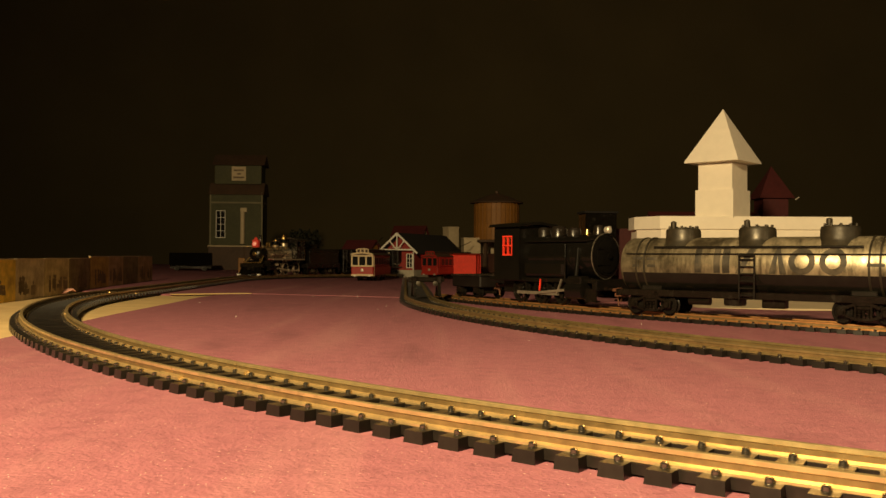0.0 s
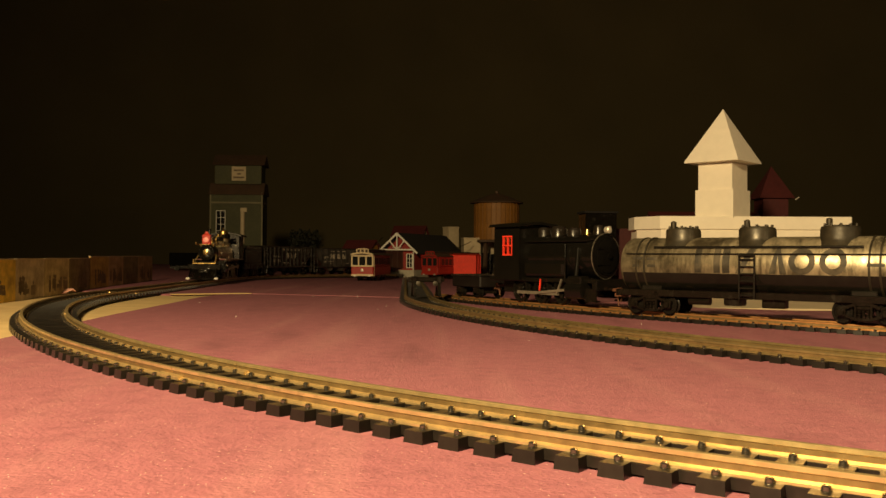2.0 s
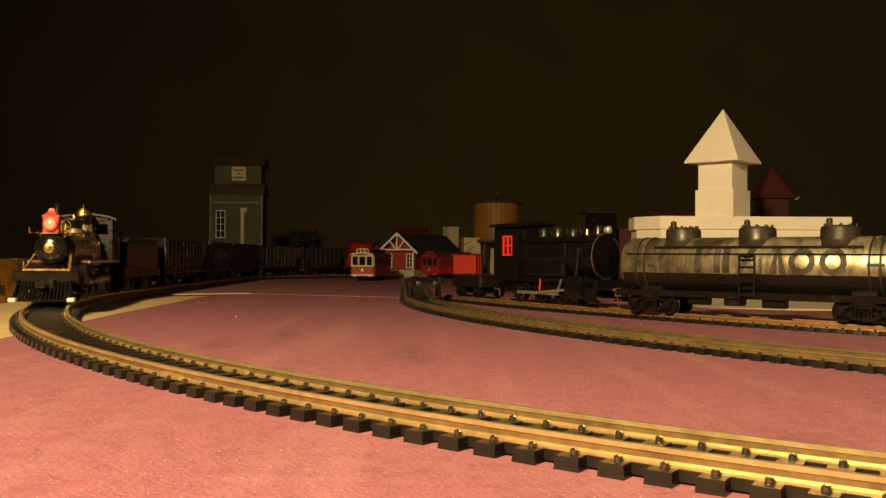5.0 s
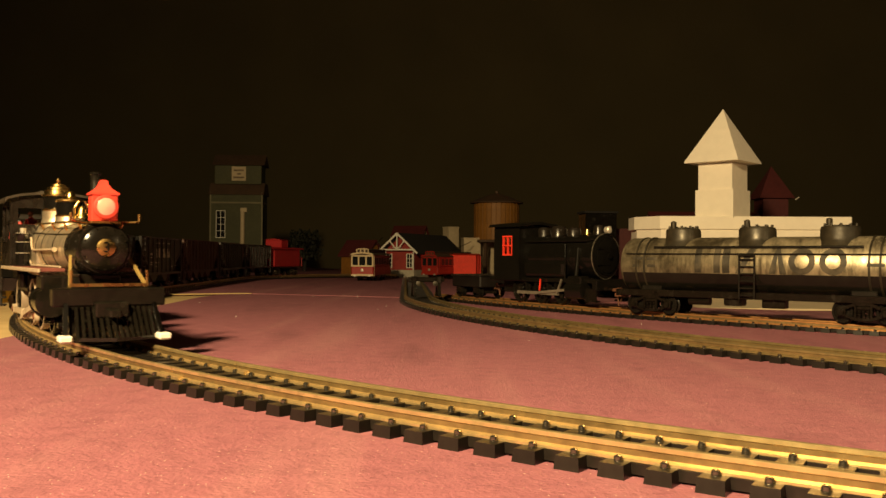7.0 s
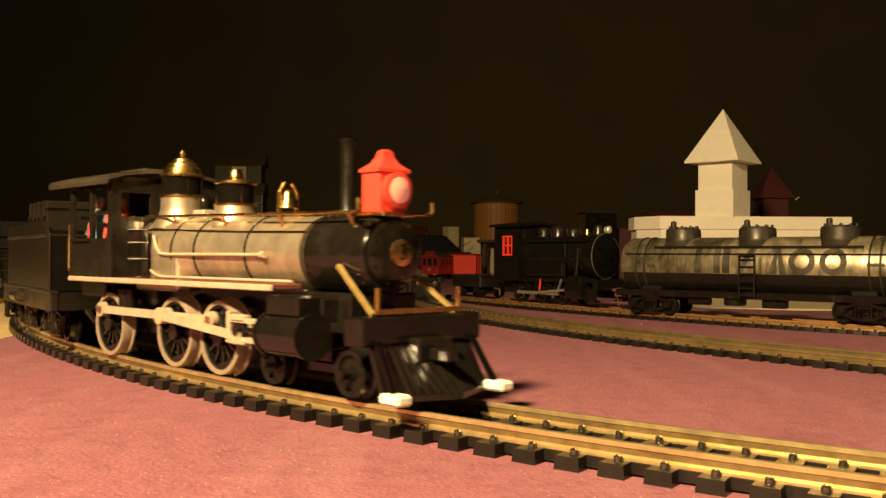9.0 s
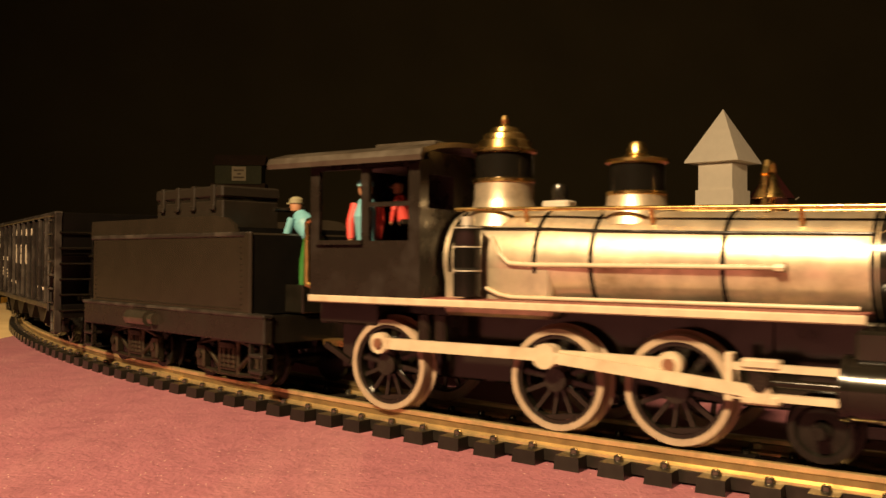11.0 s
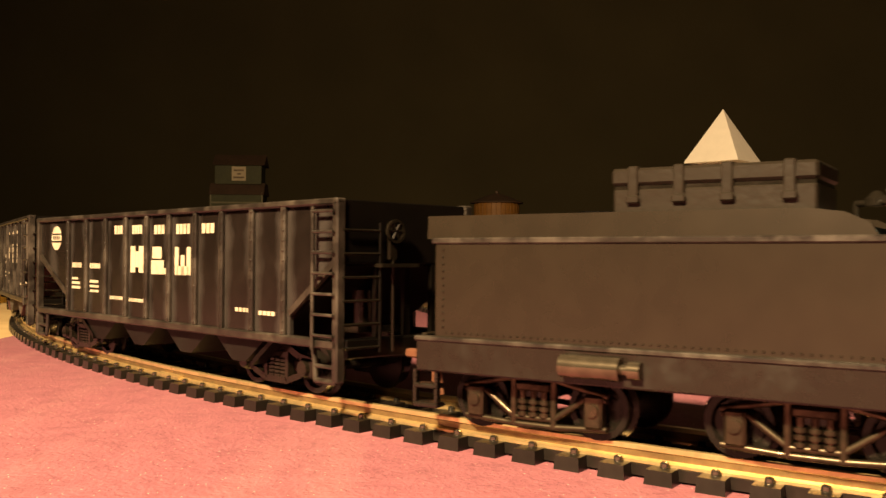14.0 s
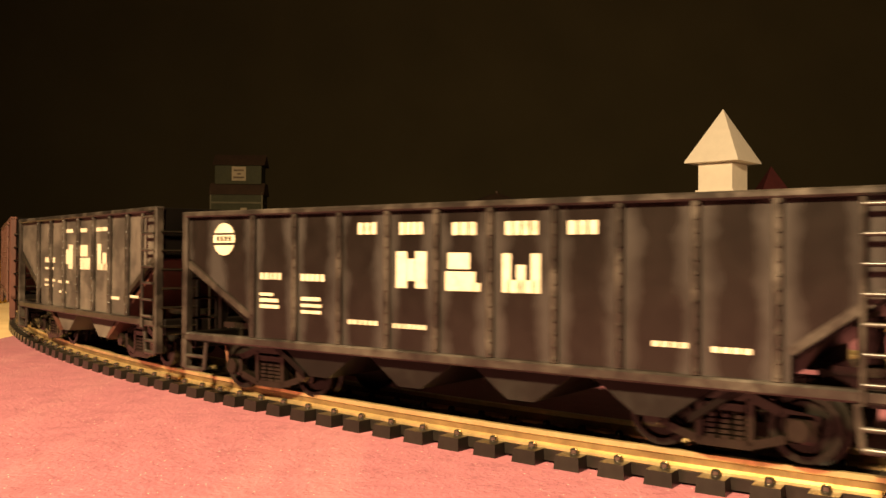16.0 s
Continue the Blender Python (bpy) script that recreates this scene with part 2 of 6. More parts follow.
def felt_material():
    """Purple-pink felt: fibre relief, worn streaks, stray bright specks."""
    m = mat("purple_felt", (0.244, 0.0875, 0.113), 0.85, 0, 0.2, 1100, 0.9, dust=(0.278, 0.104, 0.129), dust_at=0.56, spec=0.25)
    nt = m.node_tree
    nd, lk = nt.nodes, nt.links
    b = nd["Principled BSDF"]
    src = b.inputs["Base Color"].links[0].from_socket
    tc = nd.new("ShaderNodeTexCoord")
    # long soft streaks
    mp = nd.new("ShaderNodeMapping")
    mp.inputs["Scale"].default_value = (22, 5, 5)
    mp.inputs["Rotation"].default_value = (0, 0, 0.5)
    lk.new(tc.outputs["Object"], mp.inputs["Vector"])
    st = nd.new("ShaderNodeTexNoise")
    st.inputs["Scale"].default_value, st.inputs["Detail"].default_value = 1.2, 4
    lk.new(mp.outputs[0], st.inputs["Vector"])
    mr = nd.new("ShaderNodeMapRange")
    mr.inputs["From Min"].default_value, mr.inputs["From Max"].default_value = 0.3, 0.42
    mr.inputs["To Min"].default_value, mr.inputs["To Max"].default_value = 0.72, 1.0
    lk.new(st.outputs["Fac"], mr.inputs["Value"])
    sc = nd.new("ShaderNodeVectorMath")
    sc.operation = "SCALE"
    lk.new(src, sc.inputs[0])
    lk.new(mr.outputs[0], sc.inputs["Scale"])
    # pale rubbed trails running away from the front edge
    mp2 = nd.new("ShaderNodeMapping")
    mp2.inputs["Scale"].default_value = (60, 4, 4)
    mp2.inputs["Rotation"].default_value = (0, 0, -0.12)
    lk.new(tc.outputs["Object"], mp2.inputs["Vector"])
    tr = nd.new("ShaderNodeTexNoise")
    tr.inputs["Scale"].default_value, tr.inputs["Detail"].default_value, tr.inputs["Roughness"].default_value = 1.0, 1.5, 0.5
    lk.new(mp2.outputs[0], tr.inputs["Vector"])
    mt = nd.new("ShaderNodeMapRange")
    mt.inputs["From Min"].default_value, mt.inputs["From Max"].default_value = 0.52, 0.78
    mt.inputs["To Min"].default_value, mt.inputs["To Max"].default_value = 0.0, 0.22
    lk.new(tr.outputs["Fac"], mt.inputs["Value"])
    rub = nd.new("ShaderNodeMix")
    rub.data_type = "RGBA"
    rub.inputs["B"].default_value = (0.46, 0.25, 0.24, 1)
    lk.new(mt.outputs[0], rub.inputs["Factor"])
    lk.new(sc.outputs[0], rub.inputs["A"])
    # bright grains of grit
    vo = nd.new("ShaderNodeTexVoronoi")
    vo.inputs["Scale"].default_value = 620
    lk.new(tc.outputs["Object"], vo.inputs["Vector"])
    lt = nd.new("ShaderNodeMath")
    lt.operation = "LESS_THAN"
    lt.inputs[1].default_value = 0.085
    lk.new(vo.outputs["Distance"], lt.inputs[0])
    mix = nd.new("ShaderNodeMix")
    mix.data_type = "RGBA"
    mix.inputs["B"].default_value = (0.62, 0.38, 0.33, 1)
    lk.new(lt.outputs[0], mix.inputs["Factor"])
    lk.new(rub.outputs["Result"], mix.inputs["A"])
    lk.new(mix.outputs["Result"], b.inputs["Base Color"])
    return m


FELT = felt_material()


# ---- mesh tools (millimetres) ----
def box(bm, x0, x1, y0, y1, z0, z1, bevel=0.0):
    """A box between limits, its edges softened."""
    r = bmesh.ops.create_cube(bm, size=1)
    bmesh.ops.transform(bm, matrix=Matrix.Translation(((x0 + x1) / 2, (y0 + y1) / 2, (z0 + z1) / 2)) @ Matrix.Diagonal((abs(x1 - x0), abs(y1 - y0), abs(z1 - z0), 1)), verts=r["verts"])
    if bevel:
        es = list({e for v in r["verts"] for e in v.link_edges})
        bmesh.ops.bevel(bm, geom=es, offset=bevel, segments=1, affect="EDGES")
    return bm


def rod(bm, a, b, r, r2=None, seg=12, caps=True):
    """A round bar or cone from a to b, smooth all round unless it is tiny."""
    seg = max(seg, 12) if r > 0.26 else seg
    a, b = Vector(a), Vector(b)
    d = b - a
    m = Matrix.Translation((a + b) / 2) @ d.to_track_quat("Z", "Y").to_matrix().to_4x4()
    bmesh.ops.create_cone(bm, cap_ends=caps, segments=seg, radius1=r, radius2=r if r2 is None else r2, depth=d.length, matrix=m)
    return bm


def bar(bm, a, b, w, h):
    """A square bar from a to b, w across and h high."""
    a, b = Vector(a), Vector(b)
    d = b - a
    q = d.to_track_quat("X", "Z").to_matrix().to_4x4()
    r = bmesh.ops.create_cube(bm, size=1)
    bmesh.ops.transform(bm, matrix=Matrix.Translation((a + b) / 2) @ q @ Matrix.Diagonal((d.length, w, h, 1)), verts=r["verts"])
    return bm


def pipe(bm, pts, r, seg=8):
    for a, b in zip(pts, pts[1:]):
        rod(bm, a, b, r, seg=seg)
    return bm


def lathe(bm, profile, seg=28, axis="Z", at=(0, 0, 0)):
    """Turn a profile of (radius, height) round an axis."""
    at = Vector(at)
    rings = []
    for r, h in profile:
        ring = []
        for i in range(seg):
            a = 2 * math.pi * i / seg
            c, s = r * math.cos(a), r * math.sin(a)
            p = {"Z": (c, s, h), "X": (h, c, s), "Y": (s, h, c)}[axis]
            ring.append(bm.verts.new(at + Vector(p)))
        rings.append(ring)
    for a, b in zip(rings, rings[1:]):
        for i in range(seg):
            j = (i + 1) % seg
            bm.faces.new((a[i], a[j], b[j], b[i]))
    closed = abs(profile[0][0] - profile[-1][0]) < 1e-6 and abs(profile[0][1] - profile[-1][1]) < 1e-6
    if profile[0][0] > 1e-6 and not closed:
        bm.faces.new(list(reversed(rings[0])))
    if profile[-1][0] > 1e-6 and not closed:
        bm.faces.new(rings[-1])
    return bm


def prism(bm, poly, axis, lo, hi):
    """Extrude a polygon along an axis; poly is (x, z) for Y, (y, z) for X, (x, y) for Z."""
    def at(p, t):
        return {"Y": (p[0], t, p[1]), "X": (t, p[0], p[1]), "Z": (p[0], p[1], t)}[axis]
    a = [bm.verts.new(at(p, lo)) for p in poly]
    b = [bm.verts.new(at(p, hi)) for p in poly]
    n = len(poly)
    for i in range(n):
        j = (i + 1) % n
        bm.faces.new((a[i], a[j], b[j], b[i]))
    bm.faces.new(list(reversed(a)))
    bm.faces.new(b)
    return bm


def holed_wall(bm, xs, zs, holes, y0, y1):
    """One connected wall slab on a grid, with openings left out of the cells in holes."""
    vs = {}

    def v(i, k, j):
        if (i, k, j) not in vs:
            vs[i, k, j] = bm.verts.new((xs[i], (y0, y1)[k], zs[j]))
        return vs[i, k, j]
    cells = {(i, j) for i in range(len(xs) - 1) for j in range(len(zs) - 1)} - set(holes)
    for i, j in cells:
        for k in (0, 1):
            bm.faces.new((v(i, k, j), v(i + 1, k, j), v(i + 1, k, j + 1), v(i, k, j + 1)))
        for di, dj, a, b in ((-1, 0, (i, j), (i, j + 1)), (1, 0, (i + 1, j), (i + 1, j + 1)), (0, -1, (i, j), (i + 1, j)), (0, 1, (i, j + 1), (i + 1, j + 1))):
            if (i + di, j + dj) not in cells:
                bm.faces.new((v(a[0], 0, a[1]), v(b[0], 0, b[1]), v(b[0], 1, b[1]), v(a[0], 1, a[1])))
    return bm


def mesh_of(name, bm, material, smooth=True):
    bmesh.ops.recalc_face_normals(bm, faces=bm.faces)
    bmesh.ops.scale(bm, vec=(MM, MM, MM), verts=bm.verts)
    me = bpy.data.meshes.new(name)
    bm.to_mesh(me)
    bm.free()
    me.materials.append(material)
    if smooth:
        for p in me.polygons:
            p.use_smooth = True
        me.set_sharp_from_angle(angle=radians(32))
    return me


def part(name, bm, material, parent=None, label="", at=None, kind=""):
    """One mesh object under a thing or a part."""
    ob = new(name, mesh_of(name, bm, material))
    if parent is not None:
        ob.parent = parent
    if at is not None:
        ob.location = Vector(at) * MM
    return tagged(ob, label, kind=kind)


def share(name, mesh, parent, m, label=""):
    """One more object on a mesh that other pieces use too."""
    ob = new(name, mesh)
    ob.parent = parent
    ob.matrix_basis = m
    return tagged(ob, label)


def thing(name, label, category, group=""):
    return tagged(new(name), label, category, group)


def B():
    return bmesh.new()


def level(x, y):
    """Height of the table top at a place in millimetres."""
    return TILT * x


def stand(ob, x, y, rz=0, z=0.0):
    """Put a thing on the table at x, y (mm), turned by rz degrees."""
    ob.matrix_basis = pose(x * MM, y * MM, (level(x, y) + z) * MM, 0, 0, rz)
    return ob


# ---- the line of the main track ----
TH, X0, Y0, RAD, ANG, STR = 2.6233, 64.71, 124.74, 561.05, 1.01338, 390.6
RAIL_TOP = 4.8


def line(s):
    """The middle of the main track at s mm along it (s falls in the train's direction): x, y and the heading of growing s."""
    h, x, y = TH, X0, Y0
    if s <= 0:
        return x + s * math.cos(h), y + s * math.sin(h), h
    a = min(s / RAD, ANG)
    x += RAD * (math.sin(a) * math.cos(h) + (1 - math.cos(a)) * math.sin(h))
    y += RAD * (math.sin(a) * math.sin(h) - (1 - math.cos(a)) * math.cos(h))
    h -= a
    e = s - ANG * RAD
    if e > 0:
        st = min(e, STR)
        x, y = x + st * math.cos(h), y + st * math.sin(h)
        e -= STR
        if e > 0:
            a = min(e / RAD, 1.75)
            x += RAD * (math.sin(a) * math.cos(h) + (1 - math.cos(a)) * math.sin(h))
            y += RAD * (math.sin(a) * math.sin(h) - (1 - math.cos(a)) * math.cos(h))
            h -= a
            e -= 1.75 * RAD
            if e > 0:
                x, y = x + e * math.cos(h), y + e * math.sin(h)
    return x, y, h


def car_pose(s, half, rear=None):
    """The pose of a car whose pivots stand on the line half mm before and rear mm behind s; +x points along its way."""
    rear = half if rear is None else rear
    ax, ay, _ = line(s - half)
    bx, by, _ = line(s + rear)
    f = rear / (half + rear)
    x, y = bx + (ax - bx) * f, by + (ay - by) * f
    return pose(x * MM, y * MM, (level(x, y) + RAIL_TOP) * MM, 0, 0, math.degrees(math.atan2(ay - by, ax - bx)))


# ---- setting: room, table, felt ----
def build_room():
    bm = B()
    box(bm, -2600, 2900, -2200, -2100, -760, 1900)
    part("wall_back", bm, WALLMAT, kind="structure")
    bm = B()
    box(bm, -2600, 2900, 3300, 3400, -760, 1900)
    part("wall_far", bm, WALLMAT, kind="structure")
    bm = B()
    box(bm, -2700, -2600, -2100, 3300, -760, 1900)
    part("wall_left", bm, WALLMAT, kind="structure")
    bm = B()
    box(bm, 2900, 3000, -2100, 3300, -760, 1900)
    part("wall_right", bm, WALLMAT, kind="structure")
    bm = B()
    box(bm, -2600, 2900, -2100, 3300, 1900, 1960)
    part("ceiling", bm, WALLMAT, kind="structure")
    bm = B()
    box(bm, -2600, 2900, -2100, 3300, -800, -760)
    part("floor", bm, WALLMAT, kind="structure")


def sheet(name, poly, z0, z1, material, label, category, kind=""):
    """A flat sheet on the tilted table, from a plan polygon."""
    bm = B()
    prism(bm, poly, "Z", z0, z1)
    for v in bm.verts:
        v.co.z += TILT * v.co.x
    ob = part(name, bm, material)
    return tagged(ob, label, category, kind=kind)


build_room()
sheet("table_top", [(-900, -350), (1300, -350), (1300, 2150), (-900, 2150)], -22, -0.9, PLY, "bare tan plywood table top under the railway", "table", "structure")
sheet("felt", [(-154, 312), (-158, 380), (-163, 450), (-167, 551), (-172, 640), (-168, 690), (-140, 706), (1290, 712), (1290, -340), (-880, -340), (-880, 306), (-300, 308)], -0.9, 0.0, FELT,
      "purple-pink felt sheet covering the plywood table", "felt")
sheet("felt", [(-290, 690), (-240, 668), (-196, 661), (-150, 712.5), (1290, 718), (1290, 2140), (-880, 2140), (-880, 1000), (-330, 960)], -0.9, 0.12, FELT,
      "purple-pink felt sheet with a frayed front edge", "felt")


sheet("felt_edge", [(-200, 660), (-196, 655), (-158, 697), (-150, 704), (-150, 706), (-160, 702)], 0.1, 0.75, PLY, "curled pale edge where two felt sheets meet", "felt edge")


# ---- track ----
def tie_mesh():
    """One plastic sleeper with its four rail spikes."""
    bm = B()
    box(bm, -2.15, 2.15, -13.4, 13.4, 0.05, 2.3)
    for v in bm.verts:
        if v.co.z > 1:
            v.co.x *= 0.9
            v.co.y *= 0.985
    n = len(bm.faces)
    for y in (-10.5, -7.1, 7.1, 10.5):
        lathe(bm, [(0.75, 2.1), (0.66, 2.6), (0.66, 2.95), (0.4, 3.15), (0.01, 3.2)], 12, "Z", (0, y, 0))
    for i, f in enumerate(bm.faces):
        f.material_index = 0 if i < n else 1
    me_b = mesh_of("tie", bm, TIE)
    me_b.materials.append(SPIKE)
    return me_b


TIE_MESH = tie_mesh()


def sweep(bm, path, profile, dark=()):
    """Sweep a profile of (across, up) along plan points with headings; the sides in dark take a second material."""
    prev = None
    for x, y, h in path:
        nx, ny = math.sin(h), -math.cos(h)
        ring = [bm.verts.new((x + nx * o, y + ny * o, u + TILT * (x + nx * o))) for o, u in profile]
        if prev:
            n = len(ring)
            for i in range(n):
                j = (i + 1) % n
                f = bm.faces.new((prev[i], prev[j], ring[j], ring[i]))
                f.material_index = 1 if i in dark else 0
        else:
            bm.faces.new(ring)
        prev = ring
    bm.faces.new(list(reversed(prev)))
    return bm


RAIL_PROFILE = [(-1.25, 2.2), (1.25, 2.2), (1.25, 2.6), (0.35, 2.95), (0.35, 3.85), (0.62, 4.05), (0.62, 4.7), (0.5, 4.8), (-0.5, 4.8), (-0.62, 4.7), (-0.62, 4.05), (-0.35, 3.85), (-0.35, 2.95), (-1.25, 2.6)]


def build_track(name, fn, s0, s1, pitch, phase, near, label, gaps=(), rail=BRASS_RAIL):
    """A length of sectional track: rails, webs, single sleepers near the eye, the rest joined."""
    tr = thing(name, label, "model railway track", "tracks")
    for side in (-8.8, 8.8):
        cuts = [s0, *gaps, s1]
        for a, b in zip(cuts, cuts[1:]):
            n = max(2, int((b - a) / 6))
            path = [fn(a + 0.15 + (b - a - 0.3) * i / n) for i in range(n + 1)]
            bm = B()
            # The web sides take the darker tone that stands for groove shade.
            sweep(bm, path, [(o + side, u) for o, u in RAIL_PROFILE], (3, 4, 10, 11))
            part("rail", bm, rail, tr, "brass rail").data.materials.append(WEB)
        for g in gaps:
            bm = B()
            path = [fn(g - 5 + i) for i in range(11)]
            sweep(bm, path, [(side - 1.7, 2.25), (side + 1.7, 2.25), (side + 1.7, 2.95), (side + 0.5, 3.3), (side - 0.5, 3.3), (side - 1.7, 2.95)])
            part("rail_joiner", bm, rail, tr, "folded brass rail joiner")
        n = int((s1 - s0) / 8)
        bm = B()
        sweep(bm, [fn(s0 + (s1 - s0) * i / n) for i in range(n + 1)], [(side - 1.5, 0.4), (side + 1.5, 0.4), (side + 1.5, 2.12), (side - 1.5, 2.12)])
        part("web", bm, TIE, tr, "black plastic web under the rail")
    rest = B()
    k0 = math.ceil((s0 - phase) / pitch)
    for k in range(k0, int((s1 - phase) / pitch) + 1):
        s = phase + pitch * k
        x, y, h = fn(s)
        jit = random.uniform(-0.5, 0.5)
        m = pose(x * MM, y * MM, level(x, y) * MM, 0, math.degrees(math.atan(TILT)) * -1 * math.cos(h), math.degrees(h) + jit)
        if near[0] <= s <= near[1]:
            share("tie", TIE_MESH, tr, m)
        else:
            r = bmesh.ops.create_cube(rest, size=1)
            bmesh.ops.transform(rest, matrix=Matrix.Translation((x, y, level(x, y) + 1.1)) @ pose(0, 0, 0, 0, 0, math.degrees(h) + jit) @ Matrix.Diagonal((4.0, 26.8, 2.2, 1)), verts=r["verts"])
    if rest.verts:
        part("far_ties", rest, TIE, tr, kind="stuff")
    return tr


def three(p, q, r):
    """A line() for a circular track through three plan points, straight beyond its ends; s runs from p to r."""
    ax, ay, bx, by, cx, cy = *p, *q, *r
    d = 2 * (ax * (by - cy) + bx * (cy - ay) + cx * (ay - by))
    ux = ((ax * ax + ay * ay) * (by - cy) + (bx * bx + by * by) * (cy - ay) + (cx * cx + cy * cy) * (ay - by)) / d
    uy = ((ax * ax + ay * ay) * (cx - bx) + (bx * bx + by * by) * (ax - cx) + (cx * cx + cy * cy) * (bx - ax)) / d
    rad = math.hypot(ax - ux, ay - uy)
    a0, a1 = math.atan2(ay - uy, ax - ux), math.atan2(cy - uy, cx - ux)
    da = (a1 - a0 + math.pi) % (2 * math.pi) - math.pi
    sg, total = math.copysign(1, da), abs(da) * rad

    def fn(s):
        c = min(max(s, 0), total)
        a = a0 + sg * c / rad
        h = a + sg * math.pi / 2
        e = s - c
        return ux + rad * math.cos(a) + e * math.cos(h), uy + rad * math.sin(a) + e * math.sin(h), h
    return fn, total


build_track("main_track", line, -260, 1900, 7.178, 2.07, (-120, 760), "curved brass-railed track on black plastic sleepers", (154, 375, 596))
T2, T2_LEN = three((-18, 655), (43, 421), (142, 282))
build_track("inner_track", T2, -640, T2_LEN + 160, 7.178, 2.0, (40, 620), "empty curved brass track on black sleepers inside the loop", (214,), OLD_RAIL)
T3, T3_LEN = three((2, 700), (105, 537), (226, 432))
build_track("siding_track", T3, 0, T3_LEN + 220, 7.178, 2.0, (10, 620), "rust-toned brass siding carrying the parked train", (190,), RUST_RAIL)


# ---- wheels and trucks ----
def wheelset_bm(r, gauge=8.6, axle=12.5):
    bm = B()
    for sg in (-1, 1):
        prof = [(0.01, gauge + 1.6), (1.3, gauge + 1.7), (1.5, gauge + 1.0), (r * 0.72, gauge + 0.9), (r * 0.8, gauge + 1.6), (r, gauge + 1.6), (r, gauge - 0.5), (r + 0.8, gauge - 0.8), (r + 0.6, gauge - 1.5), (0.01, gauge - 1.5)]
        lathe(bm, [(a, sg * b) for a, b in prof], 24, "Y")
    rod(bm, (0, -axle, 0), (0, axle, 0), 0.9, seg=8)
    return bm


WHEEL_MESH = mesh_of("wheelset", wheelset_bm(4.9), WHEEL)
SMALL_WHEEL_MESH = mesh_of("wheelset", wheelset_bm(4.4), WHEEL)


def archbar_truck(parent, x, base=10.5, style="arch", width=11.6):
    """A four-wheel truck with side frames, bolster and two wheelsets. Returns the wheelsets."""
    bm = B()
    box(bm, -2.5, 2.5, -width, width, 5.6, 9.4, 0.3)
    tr = part("truck", bm, TRUCK, parent, at=(x, 0, 0))
    for sg in (-1, 1):
        y = sg * width
        bm = B()
        if style == "arch":
            for pts in (((-base - 2.2, y, 7.0), (-4, y, 8.8), (4, y, 8.8), (base + 2.2, y, 7.0)),
                        ((-base - 2.0, y, 6.4), (-base + 1.6, y, 6.4), (-3.4, y, 2.6), (3.4, y, 2.6), (base - 1.6, y, 6.4), (base + 2.0, y, 6.4)),
                        ((-base - 2.0, y, 2.0), (-3.6, y, 1.5), (3.6, y, 1.5), (base + 2.0, y, 2.0))):
                pipe(bm, pts, 0.52, 8)
            for q in (-3.5, 3.5):
                rod(bm, (q, y, 1.3), (q, y, 9.2), 0.6, seg=8)
            box(bm, -2.9, 2.9, y - 0.9, y + 0.9, 6.9, 8.3, 0.3)
            for sx in (-1, 1):
                box(bm, sx * base - 1.5, sx * base + 1.5, y - 1.1, y + 1.1, 2.0, 7.2, 0.4)
                rod(bm, (sx * base, y, 4.9), (sx * base, y + sg * 1.5, 4.9), 1.0, seg=10)
            for i in range(3):
                pipe(bm, [(-1.9 + 1.9 * i, y, z) for z in (2.9, 3.5)], 0.9, 10)
                pipe(bm, [(-1.9 + 1.9 * i, y, z) for z in (3.9, 4.5)], 0.9, 10)
                pipe(bm, [(-1.9 + 1.9 * i, y, z) for z in (4.9, 5.5)], 0.9, 10)
                rod(bm, (-1.9 + 1.9 * i, y, 2.8), (-1.9 + 1.9 * i, y, 7.0), 0.55, seg=8)
        else:
            for q in (-1, 1):
                bar(bm, (q * (base + 2.4), y, 6.3), (q * (base - 2.4), y, 7.0), 1.5, 1.2)
                bar(bm, (q * (base - 2.6), y, 7.0), (q * 3.6, y, 8.6), 1.5, 1.3)
                bar(bm, (q * (base - 2.0), y, 3.4), (q * 3.4, y, 1.9), 1.5, 1.2)
                bar(bm, (q * 3.6, y, 8.4), (q * 3.6, y, 1.9), 1.6, 1.0)
                box(bm, q * base - 2.0, q * base + 2.0, y - 1.2, y + 1.2, 3.0, 6.9, 0.5)
                rod(bm, (q * base, y, 4.9), (q * base, y + sg * 2.0, 4.9), 1.8, 1.5, seg=14)
            bar(bm, (-3.8, y, 8.6), (3.8, y, 8.6), 1.6, 1.2)
            bar(bm, (-3.8, y, 1.9), (3.8, y, 1.9), 1.6, 1.2)
            for i in range(3):
                for k in range(5):
                    rod(bm, (-2.0 + 2.0 * i, y, 2.5 + k * 0.75), (-2.0 + 2.0 * i, y, 3.0 + k * 0.75), 0.95, seg=10)
            box(bm, -3.0, 3.0, y - 0.9, y + 1.0, 6.2, 7.8, 0.3)
        part("side_frame", bm, BARMETAL if style == "arch" else TRUCK, tr)
    return [share("wheelset", WHEEL_MESH, tr, pose(sx * base * MM, 0, 4.9 * MM)) for sx in (-1, 1)]


def coupler(parent, x, sg):
    bm = B()
    box(bm, x, x + sg * 5.5, -1.0, 1.0, 7.6, 9.2, 0.3)
    box(bm, x + sg * 4.6, x + sg * 7.6, -2.0, 1.3, 7.2, 9.6, 0.6)
    rod(bm, (x + sg * 6.5, 0.5, 7), (x + sg * 6.0, 0.8, 2.6), 0.4, seg=6)
    part("coupler", bm, COUPLER, parent, "rusty knuckle coupler")


